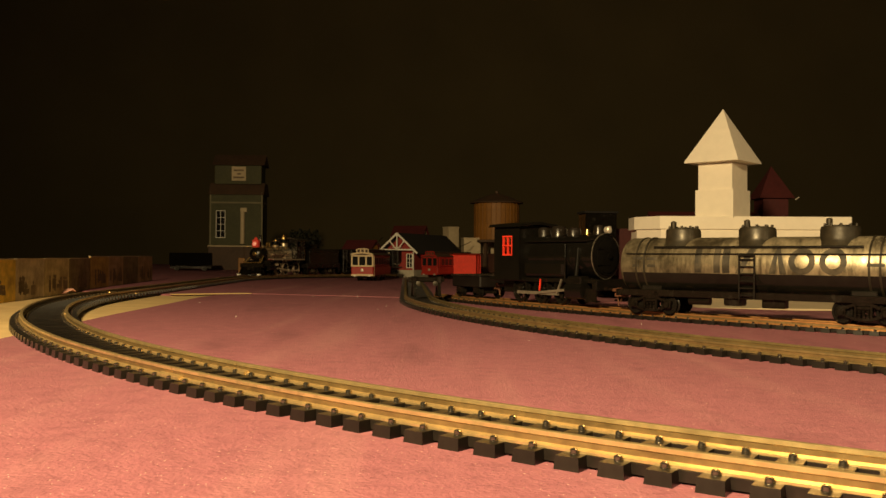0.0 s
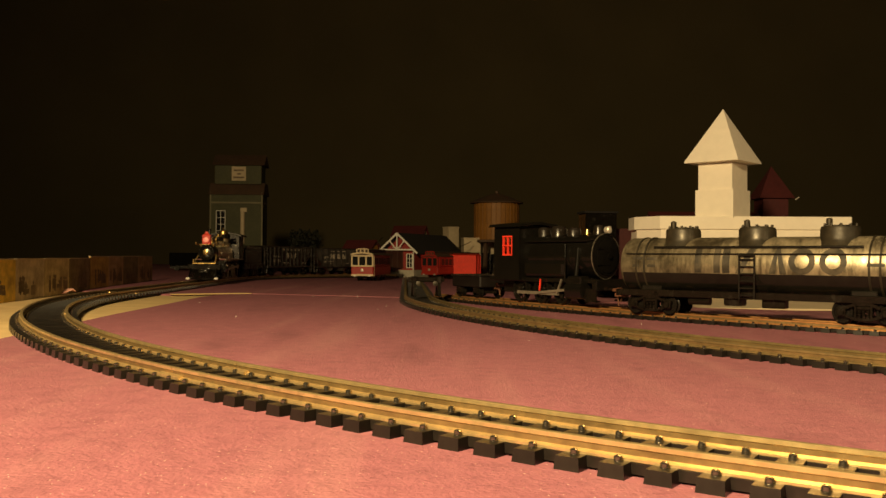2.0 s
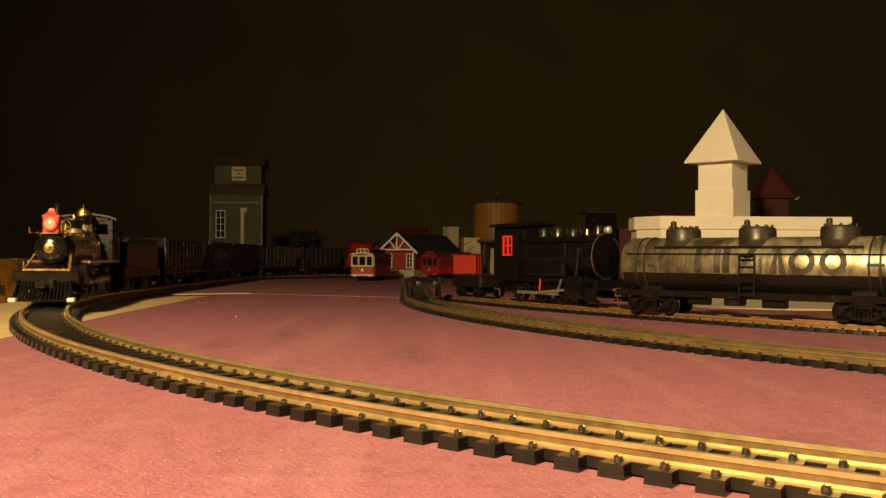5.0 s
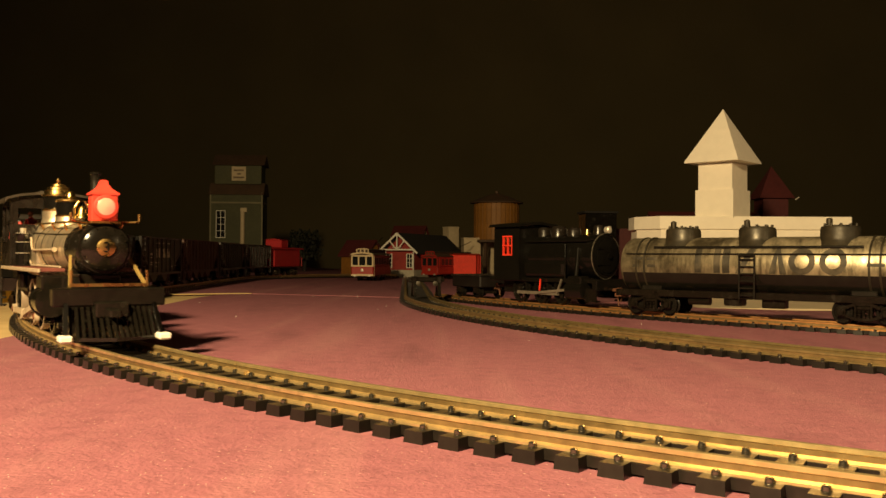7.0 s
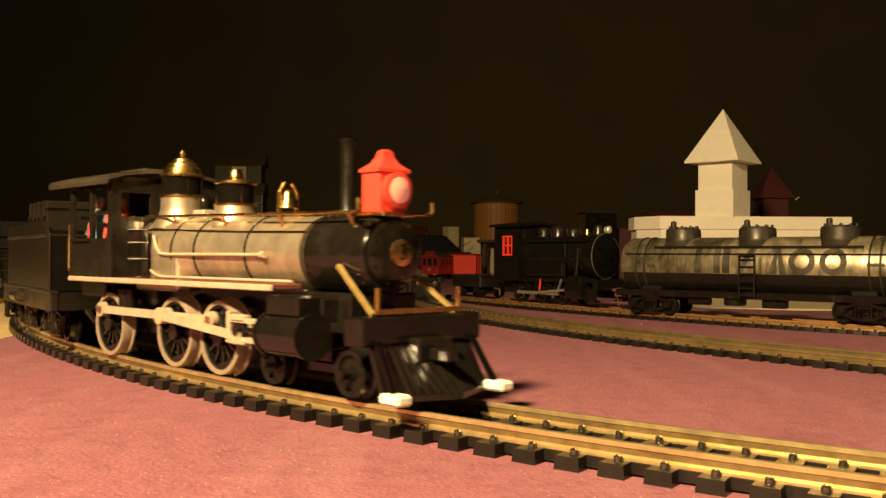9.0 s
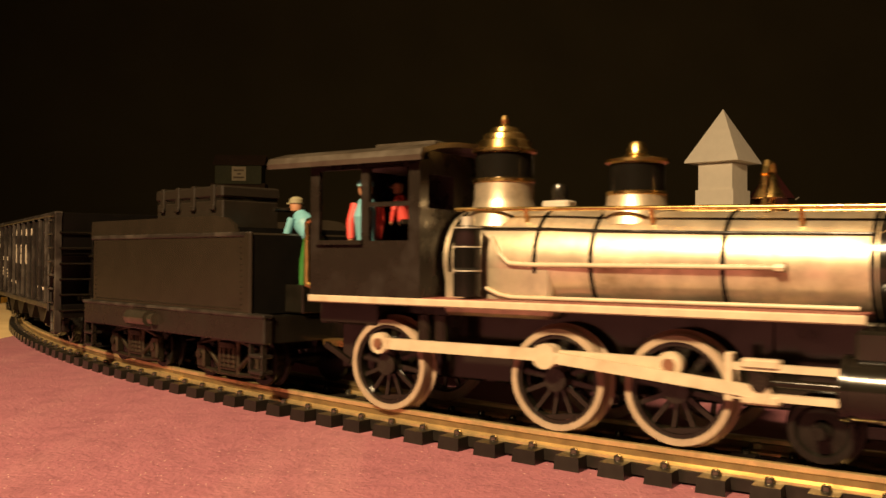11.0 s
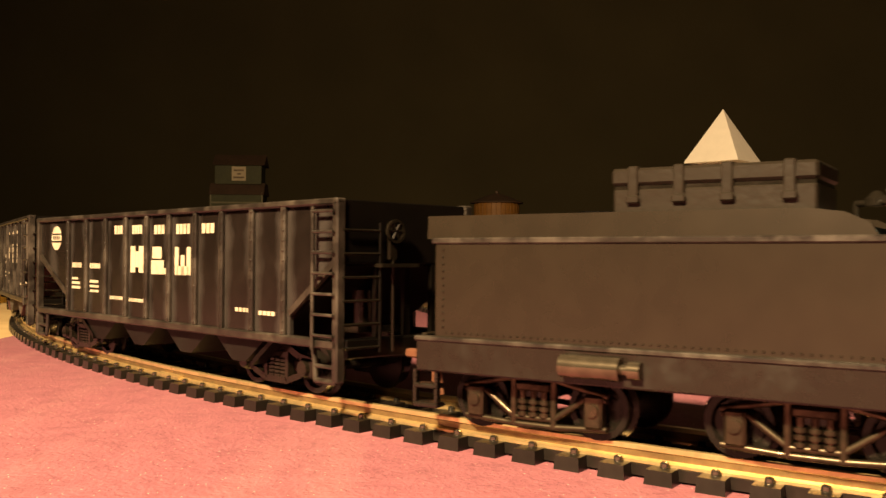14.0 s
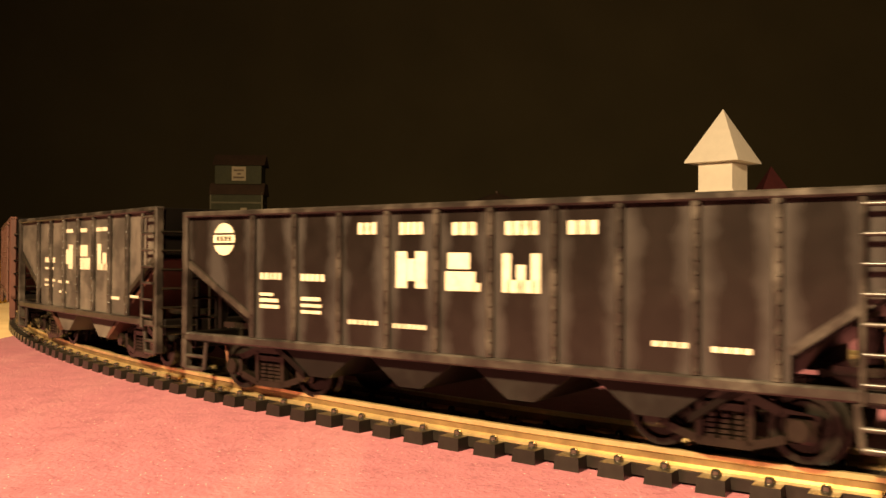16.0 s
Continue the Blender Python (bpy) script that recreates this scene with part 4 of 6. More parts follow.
def build_loco():
    car = thing("steam_locomotive", "black steam locomotive with a silver boiler, brass domes and red headlamp", "locomotive")
    axis = 27.0
    bm = B()
    lathe(bm, [(9.0, -7), (9.0, 13), (8.5, 22), (7.8, 62.0)], 40, "X", (0, 0, axis))
    droop(bm)
    boiler = part("boiler", bm, SILVER, car, "silver boiler jacket")
    for x, r in ((-5.6, 9.15), (11, 9.15), (20.8, 8.7), (41.5, 8.3), (61.4, 7.95)):
        bm = B()
        lathe(bm, [(r - 0.3, x - 0.35), (r, x - 0.35), (r, x + 0.35), (r - 0.3, x + 0.35)], 40, "X", (0, 0, axis))
        droop(bm)
        part("boiler_band", bm, TRUCK, boiler, "thin dark band")
    bm = B()
    box(bm, -7, 14, -8.9, 8.9, 17.5, 27, 0.6)
    part("firebox", bm, SILVER, car)
    bm = B()
    axis = 26.6
    lathe(bm, [(7.85, 62.0), (7.85, 79.5), (7.3, 80.4), (0.01, 80.4)], 40, "X", (0, 0, axis))
    for i in range(24):
        a = 2 * math.pi * i / 24
        for x in (63.4, 78.4):
            rod(bm, (x, 7.75 * math.cos(a), axis + 7.75 * math.sin(a)), (x, 8.1 * math.cos(a), axis + 8.1 * math.sin(a)), 0.35, 0.2, seg=5)
    part("smokebox", bm, BLACK, car)
    bm = B()
    lathe(bm, [(6.6, 80.2), (6.6, 81.3), (5.5, 82.1), (2.8, 82.6), (0.01, 82.7)], 36, "X", (0, 0, axis))
    for i in range(16):
        a = 2 * math.pi * i / 16
        rod(bm, (81.1, 6.05 * math.cos(a), axis + 6.05 * math.sin(a)), (81.9, 6.05 * math.cos(a), axis + 6.05 * math.sin(a)), 0.33, seg=5)
    door = part("smokebox_door", bm, BLACK, car)
    bm = B()
    lathe(bm, [(2.6, 82.3), (2.6, 83.1), (2.1, 83.3), (0.01, 83.3)], 28, "X", (0, 0, axis + 0.3))
    np_ = part("number_disc", bm, BRASS, door, "round brass number disc")
    cu = bpy.data.curves.new("digit", "FONT")
    cu.body, cu.size, cu.align_x, cu.align_y, cu.extrude = "3", 4.4 * MM, "CENTER", "CENTER", 0.12 * MM
    dg = new("digit", cu)
    dg.parent = np_
    dg.matrix_basis = Matrix.Translation((83.4 * MM, 0, (axis + 0.3) * MM)) @ pose(0, 0, 0, 90, 0, 90)
    cu.materials.append(BLACK)
    axis = 27.0
    # running board, cream edge
    for sg in (-1, 1):
        bm = B()
        box(bm, -32.7, 61.5, sg * 7.5, sg * 14.6, 19.5, 20.6, 0.15)
        part("running_board", bm, BOARD, car, "maroon running board")
        bm = B()
        box(bm, -33.1, 61.8, sg * 14.5, sg * 15.3, 19.2, 20.5, 0.2)
        part("board_edge", bm, CREAM, car, "cream edge strip")
    # cab
    for sg in (-1, 1):
        bm = B()
        ya, yb = sg * 15.0, sg * 14.1
        lo, hi = min(ya, yb), max(ya, yb)
        holed_wall(bm, (-32.7, -30.6, -20.7, -18.9, -10.2, -7.8), (20.6, 30.4, 36.4, 37.2, 43.2, 45.2), ((1, 1), (1, 2), (1, 3), (3, 1), (3, 3)) if sg < 0 else ((3, 3),), lo, hi)
        box(bm, -31.2, -20.2, min(sg * 14.0, sg * 15.7), max(sg * 14.0, sg * 15.7), 29.7, 30.5)
        part("cab_side", bm, CABBLACK, car, "matt black cab side with open windows")
    for y0, y1, z0, z1 in ((-14.0, 14.0, 20.7, 36.0), (-14.0, -12.4, 36.0, 44.4), (12.4, 14.0, 36.0, 44.4), (-4.5, 4.5, 36.0, 42.0), (-12.4, 12.4, 42.0, 46.0)):
        bm = B()
        box(bm, -8.9, -7.85, y0, y1, z0, z1)
        part("front_panel", bm, CABBLACK, car, "black cab front panel")
    bm = B()
    box(bm, -32.6, -31.9, 1.5, 14.0, 20.7, 44.6)
    part("cab_rear_panel", bm, CABBLACK, car)
    for sg in (-1, 1):
        bm = B()
        pipe(bm, [(-32.6, sg * 14.4, 34.4), (-34.0, sg * 14.4, 34.0), (-34.0, sg * 14.4, 22.4), (-32.6, sg * 14.4, 22.0)], 0.6, 8)
        part("grab_rail", bm, BRASS, car, "brass grab rail behind the cab")
    bm = B()
    box(bm, -32.7, -9, -14, 14, 19.8, 20.7)
    part("cab_floor", bm, CABBLACK, car)
    bm = B()
    lathe(bm, [(8.6, -14), (8.6, -8.5)], 28, "X", (0, 0, axis))
    for i in range(5):
        rod(bm, (-14.2, -5 + 2.5 * i, 27 + (i % 2) * 5), (-15.0, -5 + 2.5 * i, 27 + (i % 2) * 5), 1.2, seg=10)
    part("backhead", bm, BLACK, car)
    bm = B()
    top = [(-17.2, 44.8), (-16.6, 45.9), (-12, 47.2), (-6, 48.0), (0, 48.3), (6, 48.0), (12, 47.2), (16.6, 45.9), (17.2, 44.8)]
    low = [(y * 0.985, z - 0.9) for y, z in reversed(top)]
    prism(bm, top + low, "X", -41.9, -6.2)
    part("cab_roof", bm, ROOFDUSTLIT, car, "arched roof with a rear overhang")
    bm = B()
    box(bm, -26, -12, -4.5, 4.5, 47.8, 49.0, 0.3)
    part("roof_hatch", bm, ROOFDUSTLIT, car)
    # domes
    bm = B()
    lathe(bm, [(7.4, 33.0), (6.4, 35.4), (5.6, 36.8), (5.3, 38), (5.3, 41.0)], 32, "Z")
    sd = part("steam_dome", bm, SILVER, car)
    bm = B()
    lathe(bm, [(5.1, 41.2), (5.1, 46.2)], 32, "Z")
    part("dome_barrel", bm, GLOSSBLACK, sd, "black dome barrel")
    bm = B()
    lathe(bm, [(5.2, 40.7), (5.6, 40.9), (5.6, 41.4), (5.2, 41.6)], 32, "Z")
    lathe(bm, [(5.2, 45.9), (5.8, 46.2), (5.8, 46.7), (4.9, 47.0), (4.7, 48.3), (3.9, 48.6), (3.7, 49.5), (2.7, 49.9), (2.4, 50.7), (1.1, 51.0), (0.7, 51.5), (0.8, 52.2), (0.4, 53.0), (0.01, 53.1)], 32, "Z")
    part("dome_cap", bm, BRASS, sd, "stepped brass cap")
    bm = B()
    lathe(bm, [(6.2, 33.0), (5.4, 35.2), (4.9, 36.4), (4.7, 38.0)], 30, "Z", (25, 0, 0))
    sn = part("sand_dome", bm, SILVER, car)
    bm = B()
    lathe(bm, [(4.5, 38), (4.5, 43.0)], 30, "Z", (25, 0, 0))
    part("dome_barrel", bm, GLOSSBLACK, sn)
    bm = B()
    lathe(bm, [(4.6, 37.7), (4.9, 37.9), (4.9, 38.3), (4.6, 38.5)], 30, "Z", (25, 0, 0))
    lathe(bm, [(4.6, 42.8), (5.1, 43.1), (5.1, 43.6), (2.4, 44.2), (1.7, 44.6), (1.5, 46.0), (1.1, 46.6), (0.01, 46.8)], 30, "Z", (25, 0, 0))
    part("dome_cap", bm, BRASS, sn)
    bm = B()
    lathe(bm, [(2.2, 36.8), (2.0, 37.4), (1.4, 38.4), (1.2, 39.8), (0.7, 40.6), (0.01, 40.8)], 18, "Z", (46, 0, 0))
    for sg in (-1, 1):
        pipe(bm, [(46, sg * 2.4, 35), (46, sg * 2.4, 40.0), (46, sg * 1.0, 42.2)], 0.45)
    part("bell", bm, BRASS, car, "brass bell in its yoke")
    bm = B()
    box(bm, 8.5, 13.5, -1.8, 1.8, 35.6, 37.4, 0.3)
    box(bm, 8.9, 13.1, -2.0, 2.0, 36.0, 37.0)
    part("bracket", bm, GREYMET, car)
    bm = B()
    lathe(bm, [(1.3, 37.4), (1.5, 39.2), (1.1, 40.2), (0.01, 40.6)], 14, "Z", (11, 0, 0))
    part("whistle", bm, BLACK, car)
    bm = B()
    lathe(bm, [(3.0, 33.2), (2.1, 34.6), (1.5, 35.8), (1.5, 49.2), (1.7, 49.4), (1.7, 50.1), (1.2, 50.1), (1.2, 47)], 24, "Z", (66.6, 0, 0))
    part("chimney", bm, BLACK, car, "slim straight black chimney")
    # headlamp
    bm = B()
    box(bm, 75.3, 80.6, -3.7, 3.7, 34.6, 42.6, 0.3)
    hd = part("headlamp", bm, RED, car, "bright red box headlamp")
    bm = B()
    rings = []
    for w, d, z in ((2.95, 4.1, 42.4), (2.95, 4.1, 43.0), (1.7, 2.2, 44.3), (1.15, 1.35, 45.6), (1.0, 1.15, 46.6), (0.5, 0.6, 47.0)):
        rings.append([bm.verts.new((77.95 + a * w, b * d, z)) for a, b in ((-1, -1), (1, -1), (1, 1), (-1, 1))])
    for ra, rb in zip(rings, rings[1:]):
        for k in range(4):
            bm.faces.new((ra[k], ra[(k + 1) % 4], rb[(k + 1) % 4], rb[k]))
    bm.faces.new(rings[0]), bm.faces.new(rings[-1])
    part("lamp_roof", bm, RED, hd, "curved red lamp roof")
    bm = B()
    lathe(bm, [(3.3, 80.4), (3.5, 82.2), (3.0, 82.4)], 28, "X", (0, 0, 38.9))
    part("lamp_rim", bm, RED, hd)
    bm = B()
    lathe(bm, [(3.0, 82.1), (2.1, 82.7), (0.01, 83.0)], 28, "X", (0, 0, 38.9))
    part("lens", bm, LENS, hd, "glowing round headlamp lens")
    bm = B()
    box(bm, 73.0, 82.2, -4.2, 4.2, 33.9, 34.7, 0.2)
    for sg in (-1, 1):
        pipe(bm, [(73, sg * 3.5, 34.2), (80, sg * 9.4, 34.6), (81.5, sg * 9.6, 34.8), (81.5, sg * 9.6, 37.0)], 0.4)
    part("lamp_bracket", bm, BRASS, car, "brass lamp bracket")
    # hand rails and pipes
    for sg in (-1, 1):
        bm = B()
        rod(bm, (-6, sg * 6.6, 36.0), (78.5, sg * 6.6, 34.6), 0.36, seg=8)
        for x in (8, 30, 52, 75):
            rod(bm, (x, sg * 6.6, 36.0 - 1.4 * (x + 6) / 84.5), (x, sg * 5.4, 32.4), 0.4, seg=6)
        part("hand_rail", bm, BRASS, car, "brass hand rail")
        bm = B()
        pipe(bm, [(3.0, sg * 9.3, 31), (4.5, sg * 9.4, 28.2), (6.5, sg * 9.4, 26.6), (10, sg * 9.3, 26.4), (49, sg * 8.9, 26.4)], 0.4)
        pipe(bm, [(2, sg * 9.4, 22.4), (4.5, sg * 9.4, 21.4), (7, sg * 9.5, 21.0), (60, sg * 8.8, 21.0)], 0.35)
        lathe(bm, [(0.01, 49), (0.8, 49), (0.8, 50.5), (0.01, 50.5)], 10, "X", (0, sg * 8.9, 26.4))
        part("feed_pipe", bm, CREAM, car, "pale feed pipe")
        bm = B()
        pipe(bm, [(-4, sg * 7.4, 32.6), (13, sg * 7.5, 32.3), (22, sg * 7.1, 31.9), (42, sg * 6.9, 31.4), (61, sg * 6.6, 31.1)], 0.25)
        part("oil_pipe", bm, BLACK, car)
    bm = B()
    lathe(bm, [(2.4, 21.0), (2.4, 24.8), (2.2, 25.0), (2.2, 25.6), (2.4, 25.8), (2.4, 29.0), (2.2, 29.2), (2.4, 29.6), (2.4, 32.6), (1.0, 33.0)], 20, "Z", (-0.3, -11.6, 0))
    pm = part("air_pump", bm, GLOSSBLACK, car)
    bm = B()
    for z in (25.2, 29.2, 32.4):
        lathe(bm, [(2.3, z), (2.48, z), (2.48, z + 0.2), (2.3, z + 0.2)], 20, "Z", (-0.3, -11.6, 0))
    rod(bm, (-0.3, -11.6, 32.8), (-0.3, -11.6, 34.4), 1.1, seg=12)
    part("pump_ring", bm, GREYMET, pm, "pale pump rings")
    # frame, cylinders, pilot
    bm = B()
    box(bm, -33, 60, -5.5, 5.5, 6.0, 19.4, 0.4)
    box(bm, -34, -20, -11, 11, 15.0, 19.5, 0.4)
    box(bm, 48, 75, -6, 6, 12.0, 19, 0.4)
    box(bm, 73, 86, -6, 6, 8.6, 13.0, 0.4)
    part("frame", bm, BLACK, car)
    bm = B()
    for sg in (-1, 1):
        for x in (-9.5, -6):
            rod(bm, (x, sg * 10.6, 12.6), (x, sg * 10.6, 17.5), 1.4, seg=12)
        bar(bm, (-15, sg * 10.6, 12.4), (10, sg * 10.6, 12.4), 1.4, 1.0)
        bar(bm, (-33, sg * 10, 11), (-27, sg * 10, 8), 1.0, 1.0)
    part("spring_rigging", bm, TRUCK, car)
    for sg in (-1, 1):
        bm = B()
        rod(bm, (59.3, sg * 13.0, 10.8), (72.2, sg * 13.0, 10.8), 4.2, seg=28)
        for x in (58.9, 72.0):
            rod(bm, (x, sg * 13.0, 10.8), (x + 0.8, sg * 13.0, 10.8), 4.5, seg=28)
        part("cylinder", bm, BLACK, car, "glossy black steam cylinder")
        bm = B()
        box(bm, 60.5, 71, sg * 8.0, sg * 15.6, 14.4, 18.6, 0.5)
        part("valve_chest", bm, BLACK, car, "black valve chest over the cylinder")
        bm = B()
        box(bm, 60, 71.5, sg * 4, sg * 10, 8, 18, 0.3)
        part("cylinder_saddle", bm, BLACK, car)
        bm = B()
        bar(bm, (44, sg * 13.0, 12.8), (59.4, sg * 13.0, 12.8), 1.3, 1.0)
        bar(bm, (44, sg * 13.0, 8.8), (59.4, sg * 13.0, 8.8), 1.3, 1.0)
        box(bm, 43.4, 44.6, sg * 11.4, sg * 13.8, 7.8, 14.6, 0.2)
        part("slide_bar", bm, CREAM, car, "pale slide bars")
        bm = B()
        bar(bm, (74.2, sg * 8.3, 24.4), (87, sg * 10.6, 15.6), 0.8, 0.8)
        part("pilot_brace", bm, GILT, car, "slanted brass pilot brace")
        bm = B()
        box(bm, 93.5, 98.5, sg * 11.4, sg * 15.0, 0.8, 2.8, 0.5)
        part("step_end", bm, WHITE, car, "white step end")
        bm = B()
        bar(bm, (90, sg * 12.0, 11), (95.5, sg * 13.0, 2.2), 1.0, 1.0)
        part("step_hanger", bm, ENDBLACK, car)
    bm = B()
    bar(bm, (88, -10.8, 16.2), (88, 10.8, 16.2), 0.9, 0.9)
    for sg in (-1, 1):
        pipe(bm, [(88, sg * 10.4, 16), (88, sg * 10.4, 20.5)], 0.45)
    part("front_rail", bm, BRASS, car, "brass front rail")
    bm = B()
    box(bm, 84.5, 89.5, -15.4, 15.4, 10.2, 15.4, 0.4)
    box(bm, 72, 86, -9, 9, 11.4, 13.4, 0.3)
    part("pilot_beam", bm, BLACK, car)
    bm = B()
    bar(bm, (92.7, -13.2, 1.4), (98.7, 0, 1.4), 1.0, 1.0)
    bar(bm, (92.7, 13.2, 1.4), (98.7, 0, 1.4), 1.0, 1.0)
    cow = part("cowcatcher", bm, BLACK, car, "slatted black cowcatcher")
    for i in range(17):
        y = -12.8 + i * 1.6
        f = 98.5 - abs(y) * 0.45
        bm = B()
        bar(bm, (88.2, y * 0.95, 10.6), (f, y, 1.6), 0.85, 0.9)
        part("slat", bm, BLACK, cow)
    bm = B()
    box(bm, 89.5, 92.5, -4.5, 4.5, 7.0, 11.5, 0.4)
    box(bm, 92, 97, -1.6, 1.6, 7.2, 9.6, 0.4)
    part("front_coupler", bm, BLACK, car)
    bm = B()
    for sg in (-1, 1):
        box(bm, 54, 82, sg * 6.2, sg * 7.2, 3.4, 5.4, 0.2)
    box(bm, 66, 70, -6.5, 6.5, 4, 9)
    lt = part("leading_truck", bm, BLACK, car)
    spin = []
    for x in (55.5, 80.0):
        spin.append((share("wheelset", SMALL_WHEEL_MESH, lt, pose(x * MM, 0, 4.4 * MM)), (x, 0, 4.4), 4.4))
    # driving wheels: an axle with two wheels each
    cm, tm = driver_bms()
    CM, TM = mesh_of("spokes", cm, BLACK), mesh_of("tyre", tm, TYRE)
    drivers = []
    for x in (-17.9, 15.9, 35.6):
        bm = B()
        rod(bm, (0, -9, 0), (0, 9, 0), 1.4, seg=12)
        ax = part("driving_axle", bm, BLACK, car, at=(x, 0, 8.2))
        for sg in (-1, 1):
            m = pose(0, sg * 9.0 * MM, 0) @ (Matrix.Identity(4) if sg < 0 else pose(0, 0, 0, 0, 90, 180))
            share("wheel_centre", CM, ax, m, "black spoked wheel centre")
            share("tyre", TM, ax, m, "white-rimmed tyre")
        drivers.append((ax, x))
    rods = []
    for sg in (-1, 1):
        bm = B()
        for a, b in ((-17.9, 15.9), (15.9, 35.6)):
            bar(bm, (a, 0, 0), (b, 0, 0), 1.1, 1.9)
        for x in (-17.9, 15.9, 35.6):
            rod(bm, (x, -0.7, 0), (x, 0.7, 0), 1.9, seg=18)
        sr = part("side_rod", bm, CREAM, car, "cream side rod")
        for x in (-17.9, 15.9, 35.6):
            bm = B()
            rod(bm, (x, -1.1, 0), (x, 1.1, 0), 0.95, seg=12)
            part("crank_pin", bm, COUPLER, sr, "brown crank pin")
        bm = B()
        bar(bm, (0, 0, 0), (33.0, 0, 0), 1.1, 1.7)
        rod(bm, (0, -0.7, 0), (0, 0.7, 0), 2.0, seg=18)
        rod(bm, (33.0, -0.7, 0), (33.0, 0.7, 0), 1.5, seg=16)
        mr = part("main_rod", bm, CREAM, car, "cream main rod")
        bm = B()
        box(bm, -1.9, 1.9, -0.7, 0.7, -1.8, 1.8, 0.5)
        rod(bm, (0, -1.3, 0), (0, 1.3, 0), 1.3, seg=14)
        rod(bm, (1.5, 0, 0), (16, 0, 0), 0.6, seg=10)
        ch = part("crosshead", bm, TRUCK, car, "dark crosshead on its piston rod")
        for z in (-2.6, 2.3):
            bm = B()
            box(bm, -2.6, 2.6, -1.0, 1.0, z - 0.55, z + 0.85, 0.3)
            part("slipper", bm, CREAM, ch, "pale sliding shoe")
        rods.append((sg, sr, mr, ch))
    return car, drivers, rods, spin


loco, DRIVERS, RODS, LEADING = build_loco()


# ---- painted figures riding on the engine ----
def figurine(label, shirt, trousers, lean, seated, cap, size=1.0, arms=None):
    """A painted miniature crew figure as one mesh."""
    bm = B()
    mats = [shirt, trousers, SKIN, cap, arms or shirt]

    def mark(i, k):
        for f in bm.faces[:]:
            if f.index == -1 or not f.tag:
                f.material_index = i
                f.tag = True
    hip = 10.0 if not seated else 0.0
    if not seated:
        for y, dx in ((-1.5, -1.2), (1.5, 1.6)):
            rod(bm, (dx * 1.5, y, 0), (dx, y, 5), 1.1, 1.2, seg=8)
            rod(bm, (dx, y, 5), (0, y * 0.8, hip), 1.2, 1.6, seg=8)
    lathe(bm, [(0.01, -1.2), (2.2, -0.6), (2.2, 0.8)], 10, "Z", (0, 0, hip))
    mark(1, 0)
    c, s = math.cos(lean), math.sin(lean)
    sh = (8.2 * s, 0, hip + 8.2 * c)
    rod(bm, (0, 0, hip), (sh[0] * 0.6, 0, hip + (sh[2] - hip) * 0.6), 2.1, 2.7, seg=10)
    rod(bm, (sh[0] * 0.6, 0, hip + (sh[2] - hip) * 0.6), sh, 2.7, 1.5, seg=10)
    mark(0, 0)
    for y in (-2.8, 2.8):
        rod(bm, (sh[0] - 0.5, y * 0.85, sh[2] - 1.0), (sh[0] + 0.4, y * 1.1, sh[2] - 4.6), 1.0, 0.9, seg=8)
        rod(bm, (sh[0] + 0.4, y * 1.1, sh[2] - 4.6), (sh[0] + 1.2, y, sh[2] - 8.0), 0.9, 0.7, seg=8)
    mark(4, 0)
    hx, hz = sh[0] + 1.1 * s + 0.3, sh[2] + 2.0
    lathe(bm, [(0.01, -1.9), (1.3, -1.2), (1.5, 0), (1.3, 1.0), (0.01, 1.4)], 12, "Z", (hx, 0, hz))
    for y in (-2.8, 2.8):
        lathe(bm, [(0.01, -0.8), (0.7, 0), (0.01, 0.8)], 8, "Z", (sh[0] + 1.3, y, sh[2] - 8.4))
    mark(2, 0)
    lathe(bm, [(1.7, 0.5), (1.6, 1.4), (0.9, 2.0), (0.01, 2.1)], 12, "Z", (hx, 0, hz))
    box(bm, hx + 0.8, hx + 2.4, -1.0, 1.0, hz + 0.4, hz + 0.7)
    mark(3, 0)
    bmesh.ops.scale(bm, vec=(size, size, size), verts=bm.verts)
    ob = part("figurine", bm, shirt)
    for m in mats[1:]:
        ob.data.materials.append(m)
    return tagged(ob, label, "figurine", "crew figures")


man_tender = figurine("painted miniature figure in pale blue and green leaning on the tender", BLUE, GREEN, 0.76, False, TRIMPAINT, 0.92)
man_cab = figurine("painted miniature figure in red and blue at the cab window", BLUE, BLUE, 0.1, True, BLUE, 0.92, REDCLOTH)
man_fire = figurine("painted miniature figure in a red shirt inside the cab", REDCLOTH, CABBLACK, 0.2, True, SKIN, 0.6)


# ---- parked train on the siding ----
def siding_pose(s, z=RAIL_TOP):
    x, y, h = T3(s)
    return pose(x * MM, y * MM, (level(x, y) + z) * MM, 0, 0, math.degrees(h))


def near_s(fn, x, y, lo, hi):
    return min((lo + (hi - lo) * i / 600 for i in range(601)), key=lambda s: math.hypot(fn(s)[0] - x, fn(s)[1] - y))


